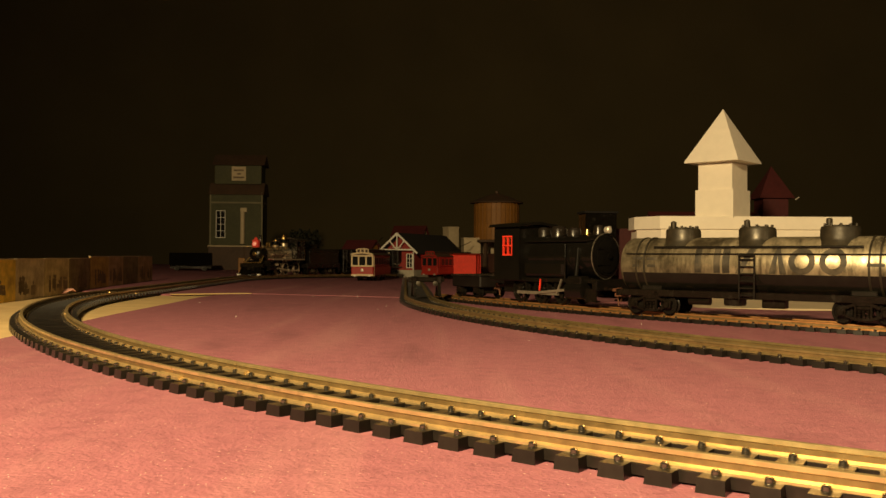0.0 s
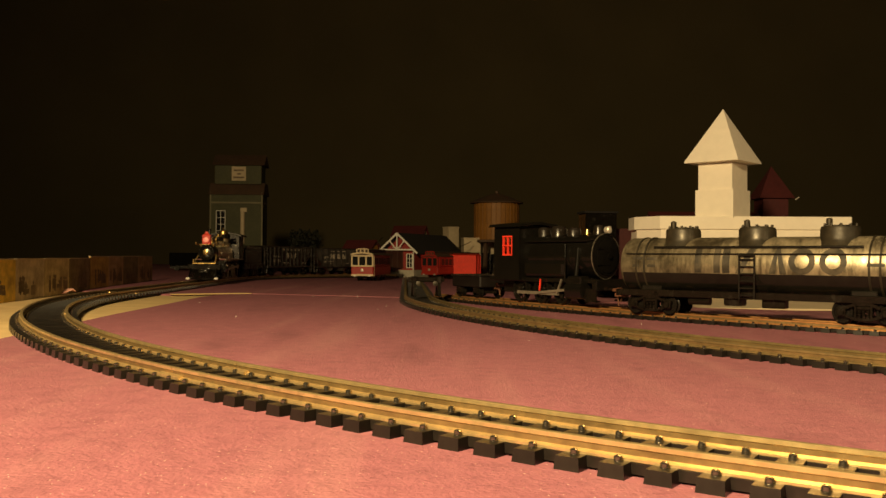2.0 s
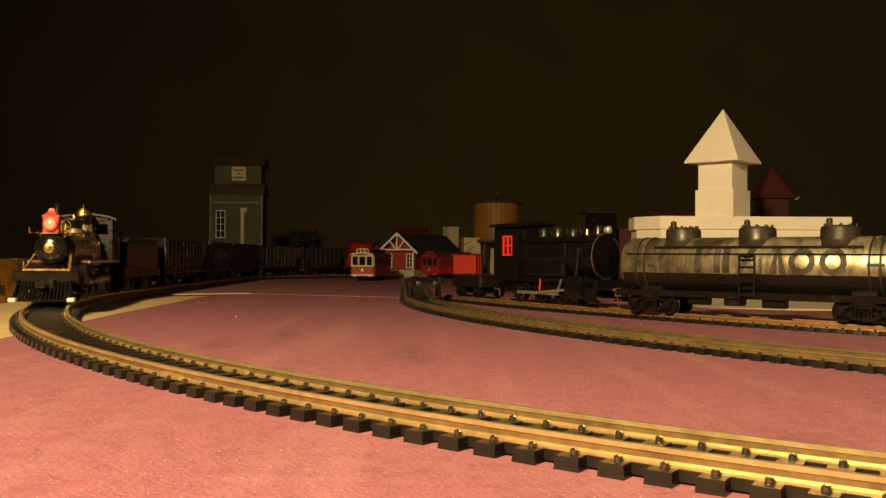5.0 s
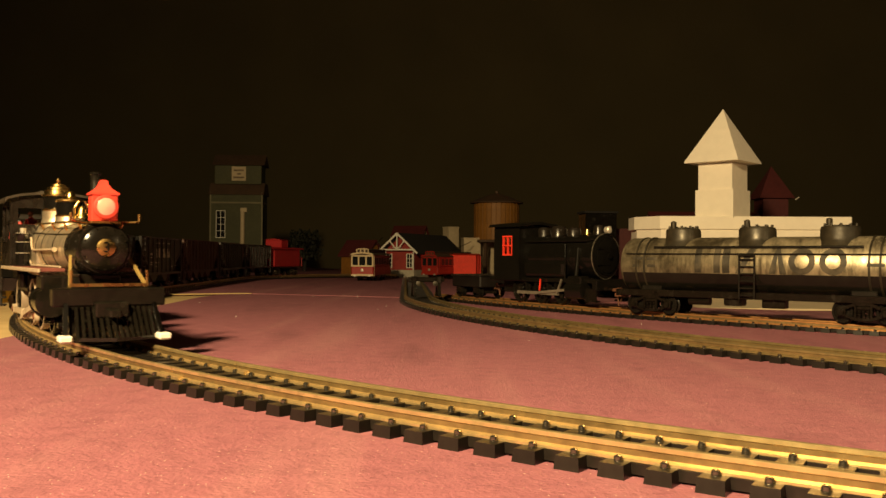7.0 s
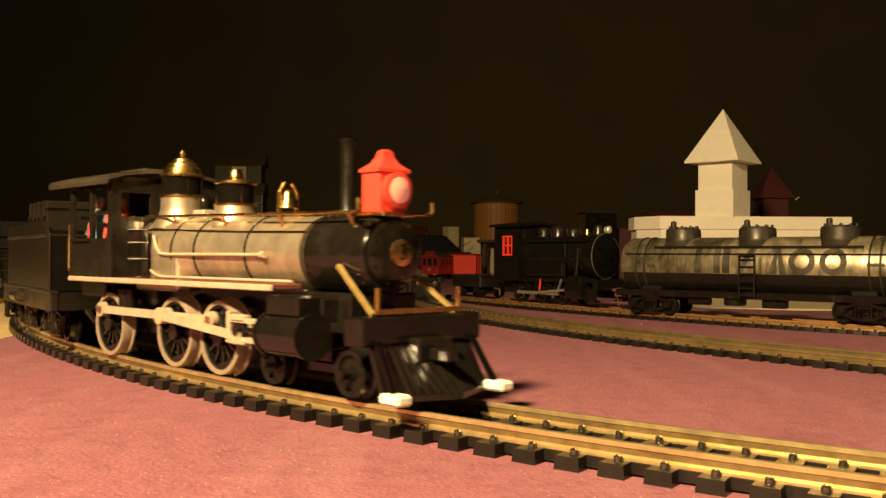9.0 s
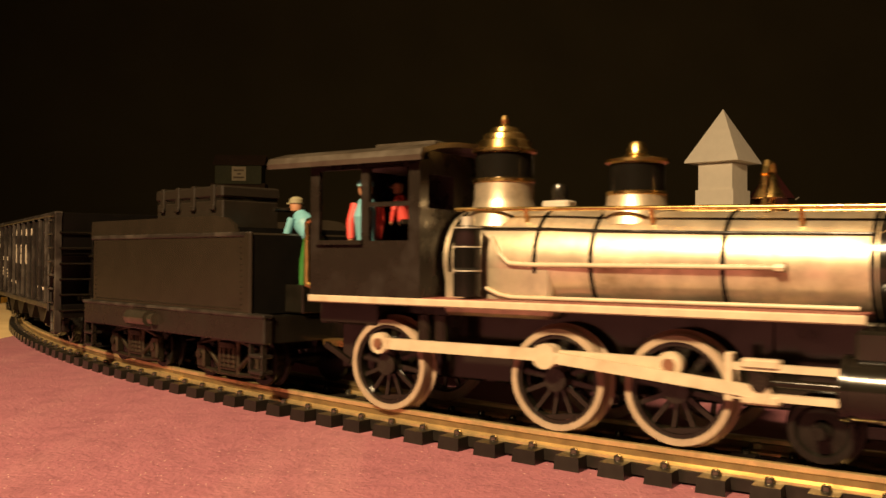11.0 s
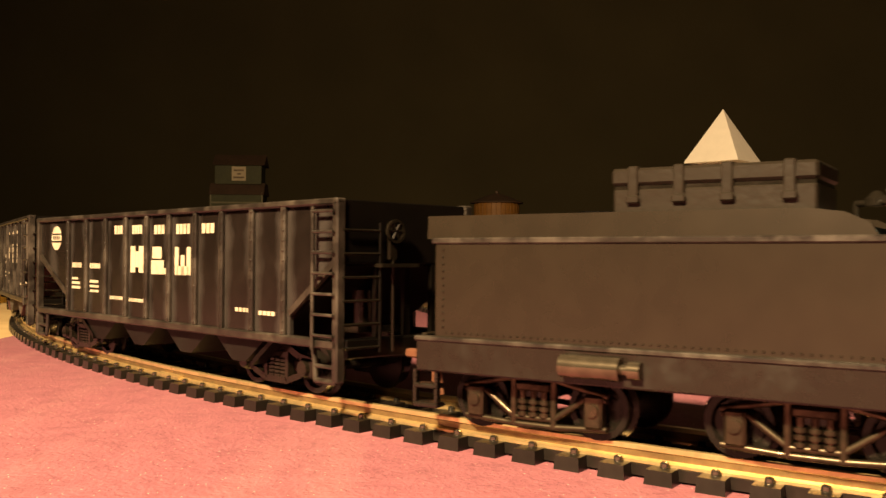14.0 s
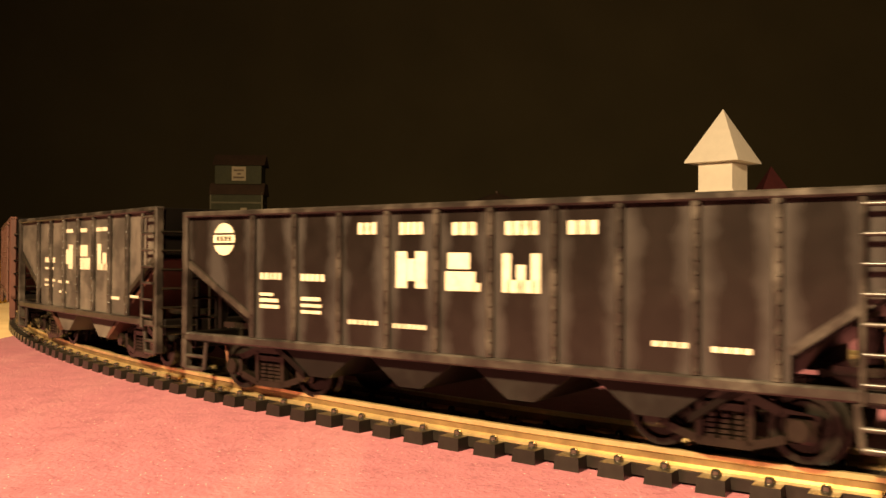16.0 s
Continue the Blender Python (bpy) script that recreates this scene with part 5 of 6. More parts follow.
def tank_car():
    car = thing("tank_car", "streaked silver and black three-dome tank car on the siding", "tank car", "tank cars on the siding")
    hl, ax, r = 75, 25.0, 14.0
    bm = B()
    lathe(bm, [(0.01, -hl - 2.5), (8, -hl - 1.6), (12.6, -hl + 0.6), (r, -hl + 3), (r, hl - 3), (12.6, hl - 0.6), (8, hl + 1.6), (0.01, hl + 2.5)], 48, "X", (0, 0, ax))
    tank = part("tank", bm, TANKSILVER, car, "oil-streaked silver tank")
    # black lower third: a slightly larger shell segment
    bm = B()
    arc = [math.radians(a) for a in range(196, 345, 8)]
    pts = [((r + 0.25) * math.cos(a), ax + (r + 0.25) * math.sin(a)) for a in arc]
    inner = [((r - 0.6) * math.cos(a), ax + (r - 0.6) * math.sin(a)) for a in reversed(arc)]
    prism(bm, pts + inner, "X", -hl + 2.6, hl - 2.6)
    part("tank_underside", bm, TANKBLACK, car, "black lower half of the tank")
    for x in (-64, -59, 59, 64):
        bm = B()
        lathe(bm, [(r + 0.1, x - 0.5), (r + 0.45, x - 0.5), (r + 0.45, x + 0.5), (r + 0.1, x + 0.5)], 48, "X", (0, 0, ax))
        part("tank_band", bm, TANKDOME, tank)
    for x in (-42, 0, 42):
        bm = B()
        lathe(bm, [(12.0, 34.6), (10.2, 37.0), (9.6, 38.6), (9.5, 42.4), (8.8, 43.6), (4.5, 44.2), (0.01, 44.4)], 28, "Z", (x, 0, 0))
        for i in range(10):
            a = 2 * math.pi * i / 10
            rod(bm, (x + 7.6 * math.cos(a), 7.6 * math.sin(a), 43.4), (x + 7.6 * math.cos(a), 7.6 * math.sin(a), 44.9), 0.7, seg=6)
        lathe(bm, [(1.6, 44), (1.6, 47.0), (0.9, 47.4), (0.01, 47.6)], 12, "Z", (x - 4.5, -3, 0))
        part("dome", bm, TANKDOME, car, "sooty filling dome")
    bm = B()
    for sg in (-1, 1):
        rod(bm, (-54, sg * 11.8, 34.0), (56, sg * 11.8, 34.0), 0.6, seg=8)
        for x in (-50, -25, 0, 25, 50):
            rod(bm, (x, sg * 11.8, 34.0), (x, sg * 10.2, 34.0), 0.5, seg=6)
        rod(bm, (-70, sg * 13.7, 30.7), (70, sg * 13.7, 30.7), 0.32, seg=8)
    part("grab_rail", bm, TANKBLACK, car, "black grab rail")
    for sg in (-1, 1):
        bm = B()
        pipe(bm, [(-4, sg * 14.9, 9), (-4, sg * 14.9, 30), (4, sg * 14.9, 30), (4, sg * 14.9, 9)], 0.5, 6)
        lad = part("ladder", bm, TANKBLACK, car)
        for i in range(6):
            bm = B()
            rod(bm, (-4, sg * 14.9, 11 + 3.4 * i), (4, sg * 14.9, 11 + 3.4 * i), 0.4, seg=6)
            part("rung", bm, TANKBLACK, lad)
    # faded name as plain dark shapes: bars, a wedge and rings, wrapped on the shell
    def wrap(bm, x0, x1, z0, z1, x2=None, x3=None):
        x2, x3 = (x0 if x2 is None else x2), (x1 if x3 is None else x3)
        n = 8
        row = []
        for k in range(n + 1):
            f = k / n
            z = z0 + (z1 - z0) * f
            y = -math.sqrt(max((r + 0.12) ** 2 - (z - ax) ** 2, 0))
            row.append((bm.verts.new((x0 + (x2 - x0) * f, y, z)), bm.verts.new((x1 + (x3 - x1) * f, y, z))))
        for (a, b), (c, d) in zip(row, row[1:]):
            bm.faces.new((a, b, d, c))

    def ring(bm, xc, zc, ro, ri, wide):
        pts = []
        for k in range(28):
            a = 2 * math.pi * k / 28
            pts.append([])
            for q in (ri, ro):
                z = zc + q * math.sin(a)
                pts[-1].append(bm.verts.new((xc + wide * q * math.cos(a), -math.sqrt((r + 0.13) ** 2 - (z - ax) ** 2), z)))
        for k in range(28):
            a, b = pts[k], pts[(k + 1) % 28]
            bm.faces.new((a[0], a[1], b[1], b[0]))
    Z0, Z1 = 21.4, 33.6
    for x0, x1, x2, x3 in ((-29.0, -25.4, None, None), (-18.4, -14.8, None, None), (-13.6, -9.6, None, None), (-6.6, -3.0, 0.6, 4.2), (11.0, 14.4, 14.6, 16.0), (20.0, 16.6, 16.4, 15.0)):
        bm = B()
        wrap(bm, x0, x1, Z0, Z1, x2, x3)
        part("name_shape", bm, NAMEPAINT, car, "faded dark name shape")
    for xc in (27.5, 42.5):
        bm = B()
        ring(bm, xc, 27.4, 6.2, 3.4, 1.05)
        part("name_shape", bm, NAMEPAINT, car, "faded dark name shape")
    for x0, x1, z in ((-66, -60, 28.4), (-57.5, -51, 28.2), (-66, -62, 24.6), (-57, -52, 24.6), (58, 66, 26)):
        bm = B()
        wrap(bm, x0, x1, z - 0.7, z + 0.7)
        part("number_bar", bm, NAMEPAINT, car)
    bm = B()
    for sg in (-1, 1):
        box(bm, -hl - 2, hl + 2, sg * 9.5, sg * 12.5, 9.0, 12.4, 0.3)
    box(bm, -hl - 2, hl + 2, -3, 3, 8.6, 12.0, 0.3)
    for x in (-hl - 1, -52, 52, hl + 1):
        box(bm, x - 1.6, x + 1.6, -12.5, 12.5, 8.8, 12.2, 0.3)
    box(bm, -14, -4, -11, -4, 5.6, 9.4, 0.6)
    box(bm, 6, 18, -10, -4, 5.0, 9.4, 0.6)
    rod(bm, (-34, -9, 7.4), (-22, -9, 7.4), 2.0, seg=14)
    part("underframe", bm, TRUCK, car, "weathered steel underframe")
    for e in (-1, 1):
        coupler(car, e * (hl + 2), e)
    for x in (-56, 56):
        archbar_truck(car, x, 10.2, "cast")
        bm = B()
        box(bm, x - 6, x + 6, -11, 11, 9.4, 14.5, 0.5)
        part("tank_saddle", bm, TANKBLACK, car)
    return car


S_TANK = near_s(T3, 168, 478, 100, T3_LEN)
tank = tank_car()
TALL = Matrix.Diagonal((1, 1, 1.09, 1))
tank.matrix_basis = siding_pose(S_TANK) @ TALL
copy_thing(tank, siding_pose(S_TANK + 168) @ TALL)


def switcher():
    car = thing("small_locomotive", "glossy black tank-type steam switcher parked on the siding", "locomotive")
    ax = 25.0
    bm = B()
    lathe(bm, [(11.0, -14), (11.0, 46), (11.3, 46), (11.3, 52), (10.9, 52.4), (0.01, 52.5)], 40, "X", (0, 0, ax))
    part("boiler", bm, GLOSSBLACK, car)
    bm = B()
    lathe(bm, [(11.1, 51.6), (11.45, 51.6), (11.45, 52.0), (11.1, 52.0), (11.1, 51.6)], 40, "X", (0, 0, ax))
    part("boiler_ring", bm, OLD_STEEL, car, "thin bright smokebox ring")
    bm = B()
    lathe(bm, [(9.6, 52.4), (9.6, 53.0), (8.6, 53.2), (8.4, 53.8), (4.0, 54.6), (1.4, 54.8), (1.4, 56.0), (0.01, 56.0)], 36, "X", (0, 0, ax))
    for k in range(12):
        a = math.pi * k / 6
        rod(bm, (52.6, 9.1 * math.cos(a), ax + 9.1 * math.sin(a)), (53.6, 9.1 * math.cos(a), ax + 9.1 * math.sin(a)), 0.5, seg=6)
    for z in (-4, 4):
        bar(bm, (54.4, -8.5, ax + z), (54.4, 1.5, ax + z), 0.6, 1.1)
    part("smokebox_door", bm, MATTBLACK, car, "matt black smokebox door with hinge straps")
    for sg in (-1, 1):
        bm = B()
        pipe(bm, [(-11, sg * 10.2, 32.6), (44, sg * 10.2, 32.6), (51, sg * 8.6, 33.4)], 0.45, 8)
        for x in (-6, 14, 32, 46):
            rod(bm, (x, sg * 8.6, 31.6), (x, sg * 10.2, 32.6), 0.5, seg=6)
        part("hand_rail", bm, GLOSSBLACK, car, "thin black hand rail")
        bm = B()
        pipe(bm, [(29, sg * 11.5, 31), (29.5, sg * 12.2, 24), (29.5, sg * 12.2, 13)], 0.6, 8)
        pipe(bm, [(40, sg * 10.8, 29), (40, sg * 11.6, 22), (40, sg * 12.6, 15)], 1.4, 10)
        part("steam_pipe", bm, GLOSSBLACK, car, "glossy pipe down to the cylinder")
    for x in (2, 18, 34):
        bm = B()
        lathe(bm, [(10.95, x - 0.4), (11.25, x - 0.4), (11.25, x + 0.4), (10.95, x + 0.4)], 40, "X", (0, 0, ax))
        part("boiler_band", bm, GLOSSBLACK, car)
    for sg in (-1, 1):
        bm = B()
        box(bm, -10, 28, sg * 6.5, sg * 12.8, 14, 22.5, 1.6)
        part("side_tank", bm, GLOSSBLACK, car, "glossy side tank")
    for sg in (-1, 1):
        bm = B()
        holed_wall(bm, (-38, -29, -19, -12), (12, 25.5, 35.5, 41), ((1, 1),), min(sg * 14.6, sg * 13.6), max(sg * 14.6, sg * 13.6))
        part("cab_side", bm, GLOSSBLACK, car)
    bm = B()
    box(bm, -13, -12, -14, 14, 12, 41)
    box(bm, -38, -37, -14, 14, 12, 30)
    box(bm, -38, -37, -14, -9, 30, 41)
    part("cab", bm, GLOSSBLACK, car)
    bm = B()
    prism(bm, [(-17, 40.6), (-15, 42.2), (0, 43.6), (15, 42.2), (17, 40.6), (0, 42.0)], "X", -42, -9)
    part("cab_roof", bm, GLOSSBLACK, car)
    bm = B()
    for sg in (-1, 1):
        y = sg * 14.1
        for x in (-28.5, -24, -19.5):
            box(bm, x - 0.4, x + 0.4, y - 0.7, y + 0.7, 25.5, 35.5)
        for z in (25.5, 30.5, 35.5):
            box(bm, -29, -19, y - 0.8, y + 0.8, z - 0.4, z + 0.4)
    part("window_frame", bm, ORANGE, car, "red window frame")
    for x, r, z, mt in ((-4, 4.2, 40.5, CABBLACK), (10, 5.0, 41, CABBLACK), (24, 4.2, 40, CABBLACK), (36, 1.6, 39, BRASS), (46, 3.4, 40.8, CABBLACK)):
        bm = B()
        lathe(bm, [(r * 1.2, 33.5), (r, 35.5), (r, z - 1.6), (r * 0.8, z - 0.4), (0.01, z)], 22, "Z", (x, 0, 0))
        part("chimney" if x == 46 else "bell" if mt is BRASS else "dome", bm, mt, car)
    bm = B()
    lathe(bm, [(1.7, 52), (1.9, 55.0), (1.5, 55.6), (0.01, 56.0)], 18, "X", (0, 0, 38.0))
    part("headlamp", bm, GREYMET, car, "small bright headlamp")
    bm = B()
    box(bm, -46, 58, -12, 12, 11.4, 13.6, 0.3)
    box(bm, -40, 46, -5, 5, 5, 12, 0.3)
    box(bm, 55, 59, -14, 14, 8, 13, 0.3)
    part("frame", bm, GLOSSBLACK, car)
    for sg in (-1, 1):
        bm = B()
        rod(bm, (34, sg * 12.5, 8), (48, sg * 12.5, 8), 4.4, seg=22)
        box(bm, 35, 47, sg * 8, sg * 15.5, 9, 15, 0.6)
        part("cylinder", bm, GLOSSBLACK, car)
        bm = B()
        bar(bm, (-16, sg * 12.4, 5.6), (24, sg * 12.4, 5.6), 1.0, 1.6)
        bar(bm, (5, sg * 13.6, 5.8), (34, sg * 13.2, 8), 1.0, 1.2)
        bar(bm, (24, sg * 13.6, 6), (28, sg * 13.6, 13), 1.0, 1.0)
        part("rod", bm, OLD_STEEL, car, "bright steel rods")
        bm = B()
        bar(bm, (8, sg * 14.2, 7), (9, sg * 14.2, 13), 0.7, 0.8)
        part("lever", bm, ORANGE, car, "red valve lever")
        bm = B()
        box(bm, 49, 58, sg * 12.6, sg * 13.4, 2.4, 9)
        box(bm, 49, 58, sg * 10, sg * 14, 2.4, 3.2)
        part("step", bm, TRUCK, car)
    cm, tm = driver_bms()
    cm2, tm2 = mesh_of("spokes", cm, BLACK), mesh_of("tyre", tm, WHEEL)
    for x in (-16, 5, 24):
        for sg in (-1, 1):
            m = pose(x * MM, sg * 9.0 * MM, 7.4 * MM, 0, 0, 0 if sg < 0 else 180) @ Matrix.Diagonal((0.85, 1, 0.85, 1))
            ax_ = share("wheel", cm2, car, m)
            share("tyre", tm2, ax_, Matrix.Identity(4), "bright tyre")
    coupler(car, 58, 1)
    coupler(car, -46, -1)
    return car


sw = switcher()
S_SW = near_s(T3, 69, 583, 0, T3_LEN)
sw.matrix_basis = siding_pose(S_SW) @ Matrix.Diagonal((0.97, 1.05, 1.21, 1))


def flat_car():
    car = thing("flat_wagon", "low grey four-wheel wagon behind the parked locomotive", "wagon")
    bm = B()
    box(bm, -20, 20, -12, 12, 9, 19, 0.8)
    part("body", bm, HOPBLACK, car)
    bm = B()
    box(bm, -21, 21, -12.8, 12.8, 18.6, 20.2, 0.4)
    part("rim", bm, HOPEDGE, car)
    bm = B()
    for x in (-12, 12):
        box(bm, x - 3, x + 3, -11, 11, 3.5, 9)
    part("axle_guard", bm, TRUCK, car)
    for x in (-12, 12):
        share("wheelset", WHEEL_MESH, car, pose(x * MM, 0, 4.9 * MM))
    coupler(car, 20, 1)
    return car


fc = flat_car()
fc.matrix_basis = siding_pose(max(S_SW - 78, 2)) @ Matrix.Diagonal((1, 1, 0.8, 1))


def buffer_stop(x, y, rz):
    st = thing("buffer_stop", "dark buffer stop straddling the inner rails", "buffer stop")
    bm = B()
    for sy in (-1, 1):
        bar(bm, (-8, sy * 8.8, 0), (2, sy * 8.8, 13), 2.2, 1.8)
        bar(bm, (8, sy * 8.8, 0), (2, sy * 8.8, 13), 2.2, 1.8)
        box(bm, -1, 5, sy * 8.8 - 2, sy * 8.8 + 2, 9, 14, 0.5)
    part("post", bm, BLACK, st)
    bm = B()
    box(bm, -1, 3, -13, 13, 10, 13.4, 0.5)
    part("beam", bm, BLACK, st)
    bm = B()
    for sy in (-1, 1):
        lathe(bm, [(0.01, 0), (1.8, 0.2), (1.8, 1.6), (0.01, 2)], 12, "X", (5, sy * 6, 9))
    part("buffer", bm, TANKDOME, st, "small dull buffer")
    return stand(st, x, y, rz, RAIL_TOP - 0.1)


buffer_stop(-12, 640, -82)


# ---- white card building with the tower ----
def card_building():
    b = thing("card_tower", "plain white card building with a square pyramid-roofed tower", "building")
    bm = B()
    prism(bm, [(-88, 0), (-70, -26), (104, -26), (104, 30), (-88, 30)], "Z", 0, 66)
    body = part("body", bm, CARD, b)
    bm = B()
    prism(bm, [(-100, -20), (-96, -205), (150, -215), (150, 30), (-100, 30)], "Z", 0.3, 1.6)
    part("base_sheet", bm, BEIGE, b, "pale card sheet under the building")
    bm = B()
    prism(bm, [(-90.5, 0), (-71.5, -28), (106, -28), (106, 32), (-90.5, 32)], "Z", 66, 78)
    part("cornice", bm, CARD, b, "white card cornice band")
    bm = B()
    prism(bm, [(-89.6, 0), (-71, -27.2), (105, -27.2), (105, 31), (-89.6, 31)], "Z", 68.4, 68.9)
    part("seam", bm, BEIGE, body)
    tw = B()
    box(tw, -19, 19, -19, 19, 76, 104)
    t1 = part("tower_base", tw, CARD, b)
    t1.matrix_basis = pose(-6 * MM, -2 * MM, 0, 0, 0, -40)
    tw = B()
    box(tw, -17, 17, -17, 17, 104, 131)
    t2 = part("tower_shaft", tw, CARD, b)
    t2.matrix_basis = pose(-6 * MM, -2 * MM, 0, 0, 0, -40)
    tw = B()
    lo = [tw.verts.new(p) for p in ((-27, -27, 130), (27, -27, 130), (27, 27, 130), (-27, 27, 130))]
    mid = [tw.verts.new(p) for p in ((-27, -27, 131), (27, -27, 131), (27, 27, 131), (-27, 27, 131))]
    apex = tw.verts.new((0, 0, 183))
    for i in range(4):
        j = (i + 1) % 4
        tw.faces.new((lo[i], lo[j], mid[j], mid[i]))
        tw.faces.new((mid[i], mid[j], apex))
    tw.faces.new(lo)
    t3 = part("tower_roof", tw, CARD, b, "pyramid roof of white card")
    t3.matrix_basis = pose(-6 * MM, -2 * MM, 0, 0, 0, -40)
    return stand(b, 276, 870, -2)


card_building()


def red_church():
    b = thing("red_building", "dark red card building with a steep steeple behind the white tower", "building")
    bm = B()
    box(bm, -120, 60, -30, 30, 0, 74)
    part("wall", bm, OXRED, b)
    bm = B()
    prism(bm, [(-34, 74), (0, 96), (34, 74)], "X", -70, 66)
    part("roof", bm, OXRED, b)
    bm = B()
    box(bm, 64, 94, -16, 16, 0, 112)
    sp = part("steeple", bm, OXRED, b)
    bm = B()
    lo = [bm.verts.new(p) for p in ((58, -22, 112), (100, -22, 112), (100, 22, 112), (58, 22, 112))]
    apex = bm.verts.new((79, 0, 152))
    for i in range(4):
        bm.faces.new((lo[i], lo[(i + 1) % 4], apex))
    bm.faces.new(lo)
    part("steeple_roof", bm, OXRED, sp)
    # A small glint at the eave corner, shaped as a pale metal rod.
    bm = B()
    rod(bm, (100, -22, 110), (104, -23, 113), 1.2, 0.6, seg=8)
    part("eave_glint", bm, GREYMET, sp, "tiny pale rod standing for a glint at the eave")
    stand(b, 365, 1250, 0, -4.7)
    b.matrix_basis = b.matrix_basis @ Matrix.Diagonal((1.147, 1.147, 1.147, 1))
    return b


red_church()


def coal_tower():
    b = thing("coaling_box", "plain black card box building with a flat roof", "building")
    bm = B()
    box(bm, -21, 21, -18, 18, 0, 96, 1)
    part("body", bm, BLACK, b)
    bm = B()
    box(bm, -23, 23, -20, 20, 96, 99, 0.5)
    part("roof", bm, ROOFDARK, b)
    return stand(b, 206, 1200, 6)


coal_tower()


def water_tower():
    b = thing("water_tower", "ochre wooden water tank with a low conical roof", "water tower")
    for sx in (-1, 1):
        for sy in (-1, 1):
            bm = B()
            bar(bm, (sx * 24, sy * 24, 0), (sx * 22, sy * 22, 62), 5, 5)
            part("leg", bm, BROWNROOF, b)
    bm = B()
    box(bm, -36, 36, -36, 36, 60, 64, 0.5)
    part("platform", bm, BROWNROOF, b)
    n = 30
    bm = B()
    lathe(bm, [(36.4, 64), (36.4, 126)], 48, "Z")
    tub = part("tub", bm, OCHRE, b)
    me = None
    for i in range(n):
        a = 2 * math.pi * i / n
        if me is None:
            bm = B()
            box(bm, -0.5, 1.0, -3.5, 3.5, 64, 126, 0.4)
            me = mesh_of("stave", bm, OCHRE)
        share("stave", me, tub, pose(36.8 * math.cos(a) * MM, 36.8 * math.sin(a) * MM, 0, 0, 0, math.degrees(a)))
    for z in (72, 90, 108, 120):
        bm = B()
        lathe(bm, [(37.6, z), (38.2, z), (38.2, z + 1.2), (37.6, z + 1.2)], 48, "Z")
        part("hoop", bm, OCHRE, tub)
    bm = B()
    lathe(bm, [(44, 125), (44.5, 126.5), (20, 137), (3, 142), (3, 146), (0.01, 146.5)], 40, "Z")
    part("roof", bm, BROWNROOF, b, "brown conical roof")
    return stand(b, 89, 1500, 8)


water_tower()


# ---- stations, streetcars and small houses ----
def window(parent, x, y, z0, z1, w, cols, rows, axis="Y", frame_mat=WHITE):
    """A glazed sash with white bars on a wall that faces -axis."""
    bm = B()
    def bx(a0, a1, c0, c1, d0, d1):
        if axis == "Y":
            box(bm, a0, a1, y - d1, y - d0, c0, c1)
        else:
            box(bm, y + d0, y + d1, a0, a1, c0, c1)
    bx(x - w / 2 - 1, x - w / 2, z0 - 1, z1 + 1, -0.5, 1.0)
    bx(x + w / 2, x + w / 2 + 1, z0 - 1, z1 + 1, -0.5, 1.0)
    bx(x - w / 2, x + w / 2, z1, z1 + 1, -0.5, 1.0)
    bx(x - w / 2, x + w / 2, z0 - 1, z0, -0.5, 1.0)
    for i in range(1, cols):
        q = x - w / 2 + w * i / cols
        bx(q - 0.35, q + 0.35, z0, z1, 0.1, 0.7)
    for i in range(1, rows):
        q = z0 + (z1 - z0) * i / rows
        bx(x - w / 2, x + w / 2, q - 0.35, q + 0.35, 0.1, 0.7)
    wf = part("window", bm, frame_mat, parent, "white sash window")
    bm = B()
    bx(x - w / 2, x + w / 2, z0, z1, -0.4, 0.1)
    part("pane", bm, GLASSDARK, wf)
    return wf


def depot():
    b = thing("depot", "red railway depot with a white trussed gable and dark roof", "station building")
    bm = B()
    prism(bm, [(-24, 0), (24, 0), (24, 42), (0, 63), (-24, 42)], "Y", 0, 170)
    part("wall", bm, BARNRED, b)
    bm = B()
    box(bm, -25.2, 25.2, -1.2, 171, 0, 12, 0.4)
    part("footing", bm, STONE, b, "pale footing")
    for sg in (-1, 1):
        bm = B()
        prism(bm, [(0, 66), (0, 69), (sg * 34, 38.5), (sg * 34, 36)], "Y", -8, 176)
        part("roof", bm, ROOFDARK, b, "dark shingled roof slope")
        bm = B()
        bar(bm, (0, -9, 68), (sg * 34.5, -9, 37.6), 1.6, 2.6)
        bar(bm, (sg * 2, -9, 44.5), (sg * 12, -9, 56), 1.2, 1.6)
        part("barge_board", bm, WHITE, b, "white barge board")
    bm = B()
    bar(bm, (-30, -9, 43), (30, -9, 43), 1.4, 2.2)
    bar(bm, (0, -9, 43), (0, -9, 67), 1.4, 1.8)
    for sg in (-1, 1):
        bar(bm, (0, -9, 45), (sg * 7, -9, 48), 1.2, 1.6)
    part("gable_truss", bm, WHITE, b, "white gable truss")
    for x in (-17.5, 17.5):
        window(b, x, 0, 16, 36, 8.5, 2, 3)
    bm = B()
    box(bm, -24.6, -23, -0.8, 0.6, 12, 42)
    box(bm, 23, 24.6, -0.8, 0.6, 12, 42)
    part("corner_board", bm, WHITE, b)
    return stand(b, -67, 1385, -24)


depot()


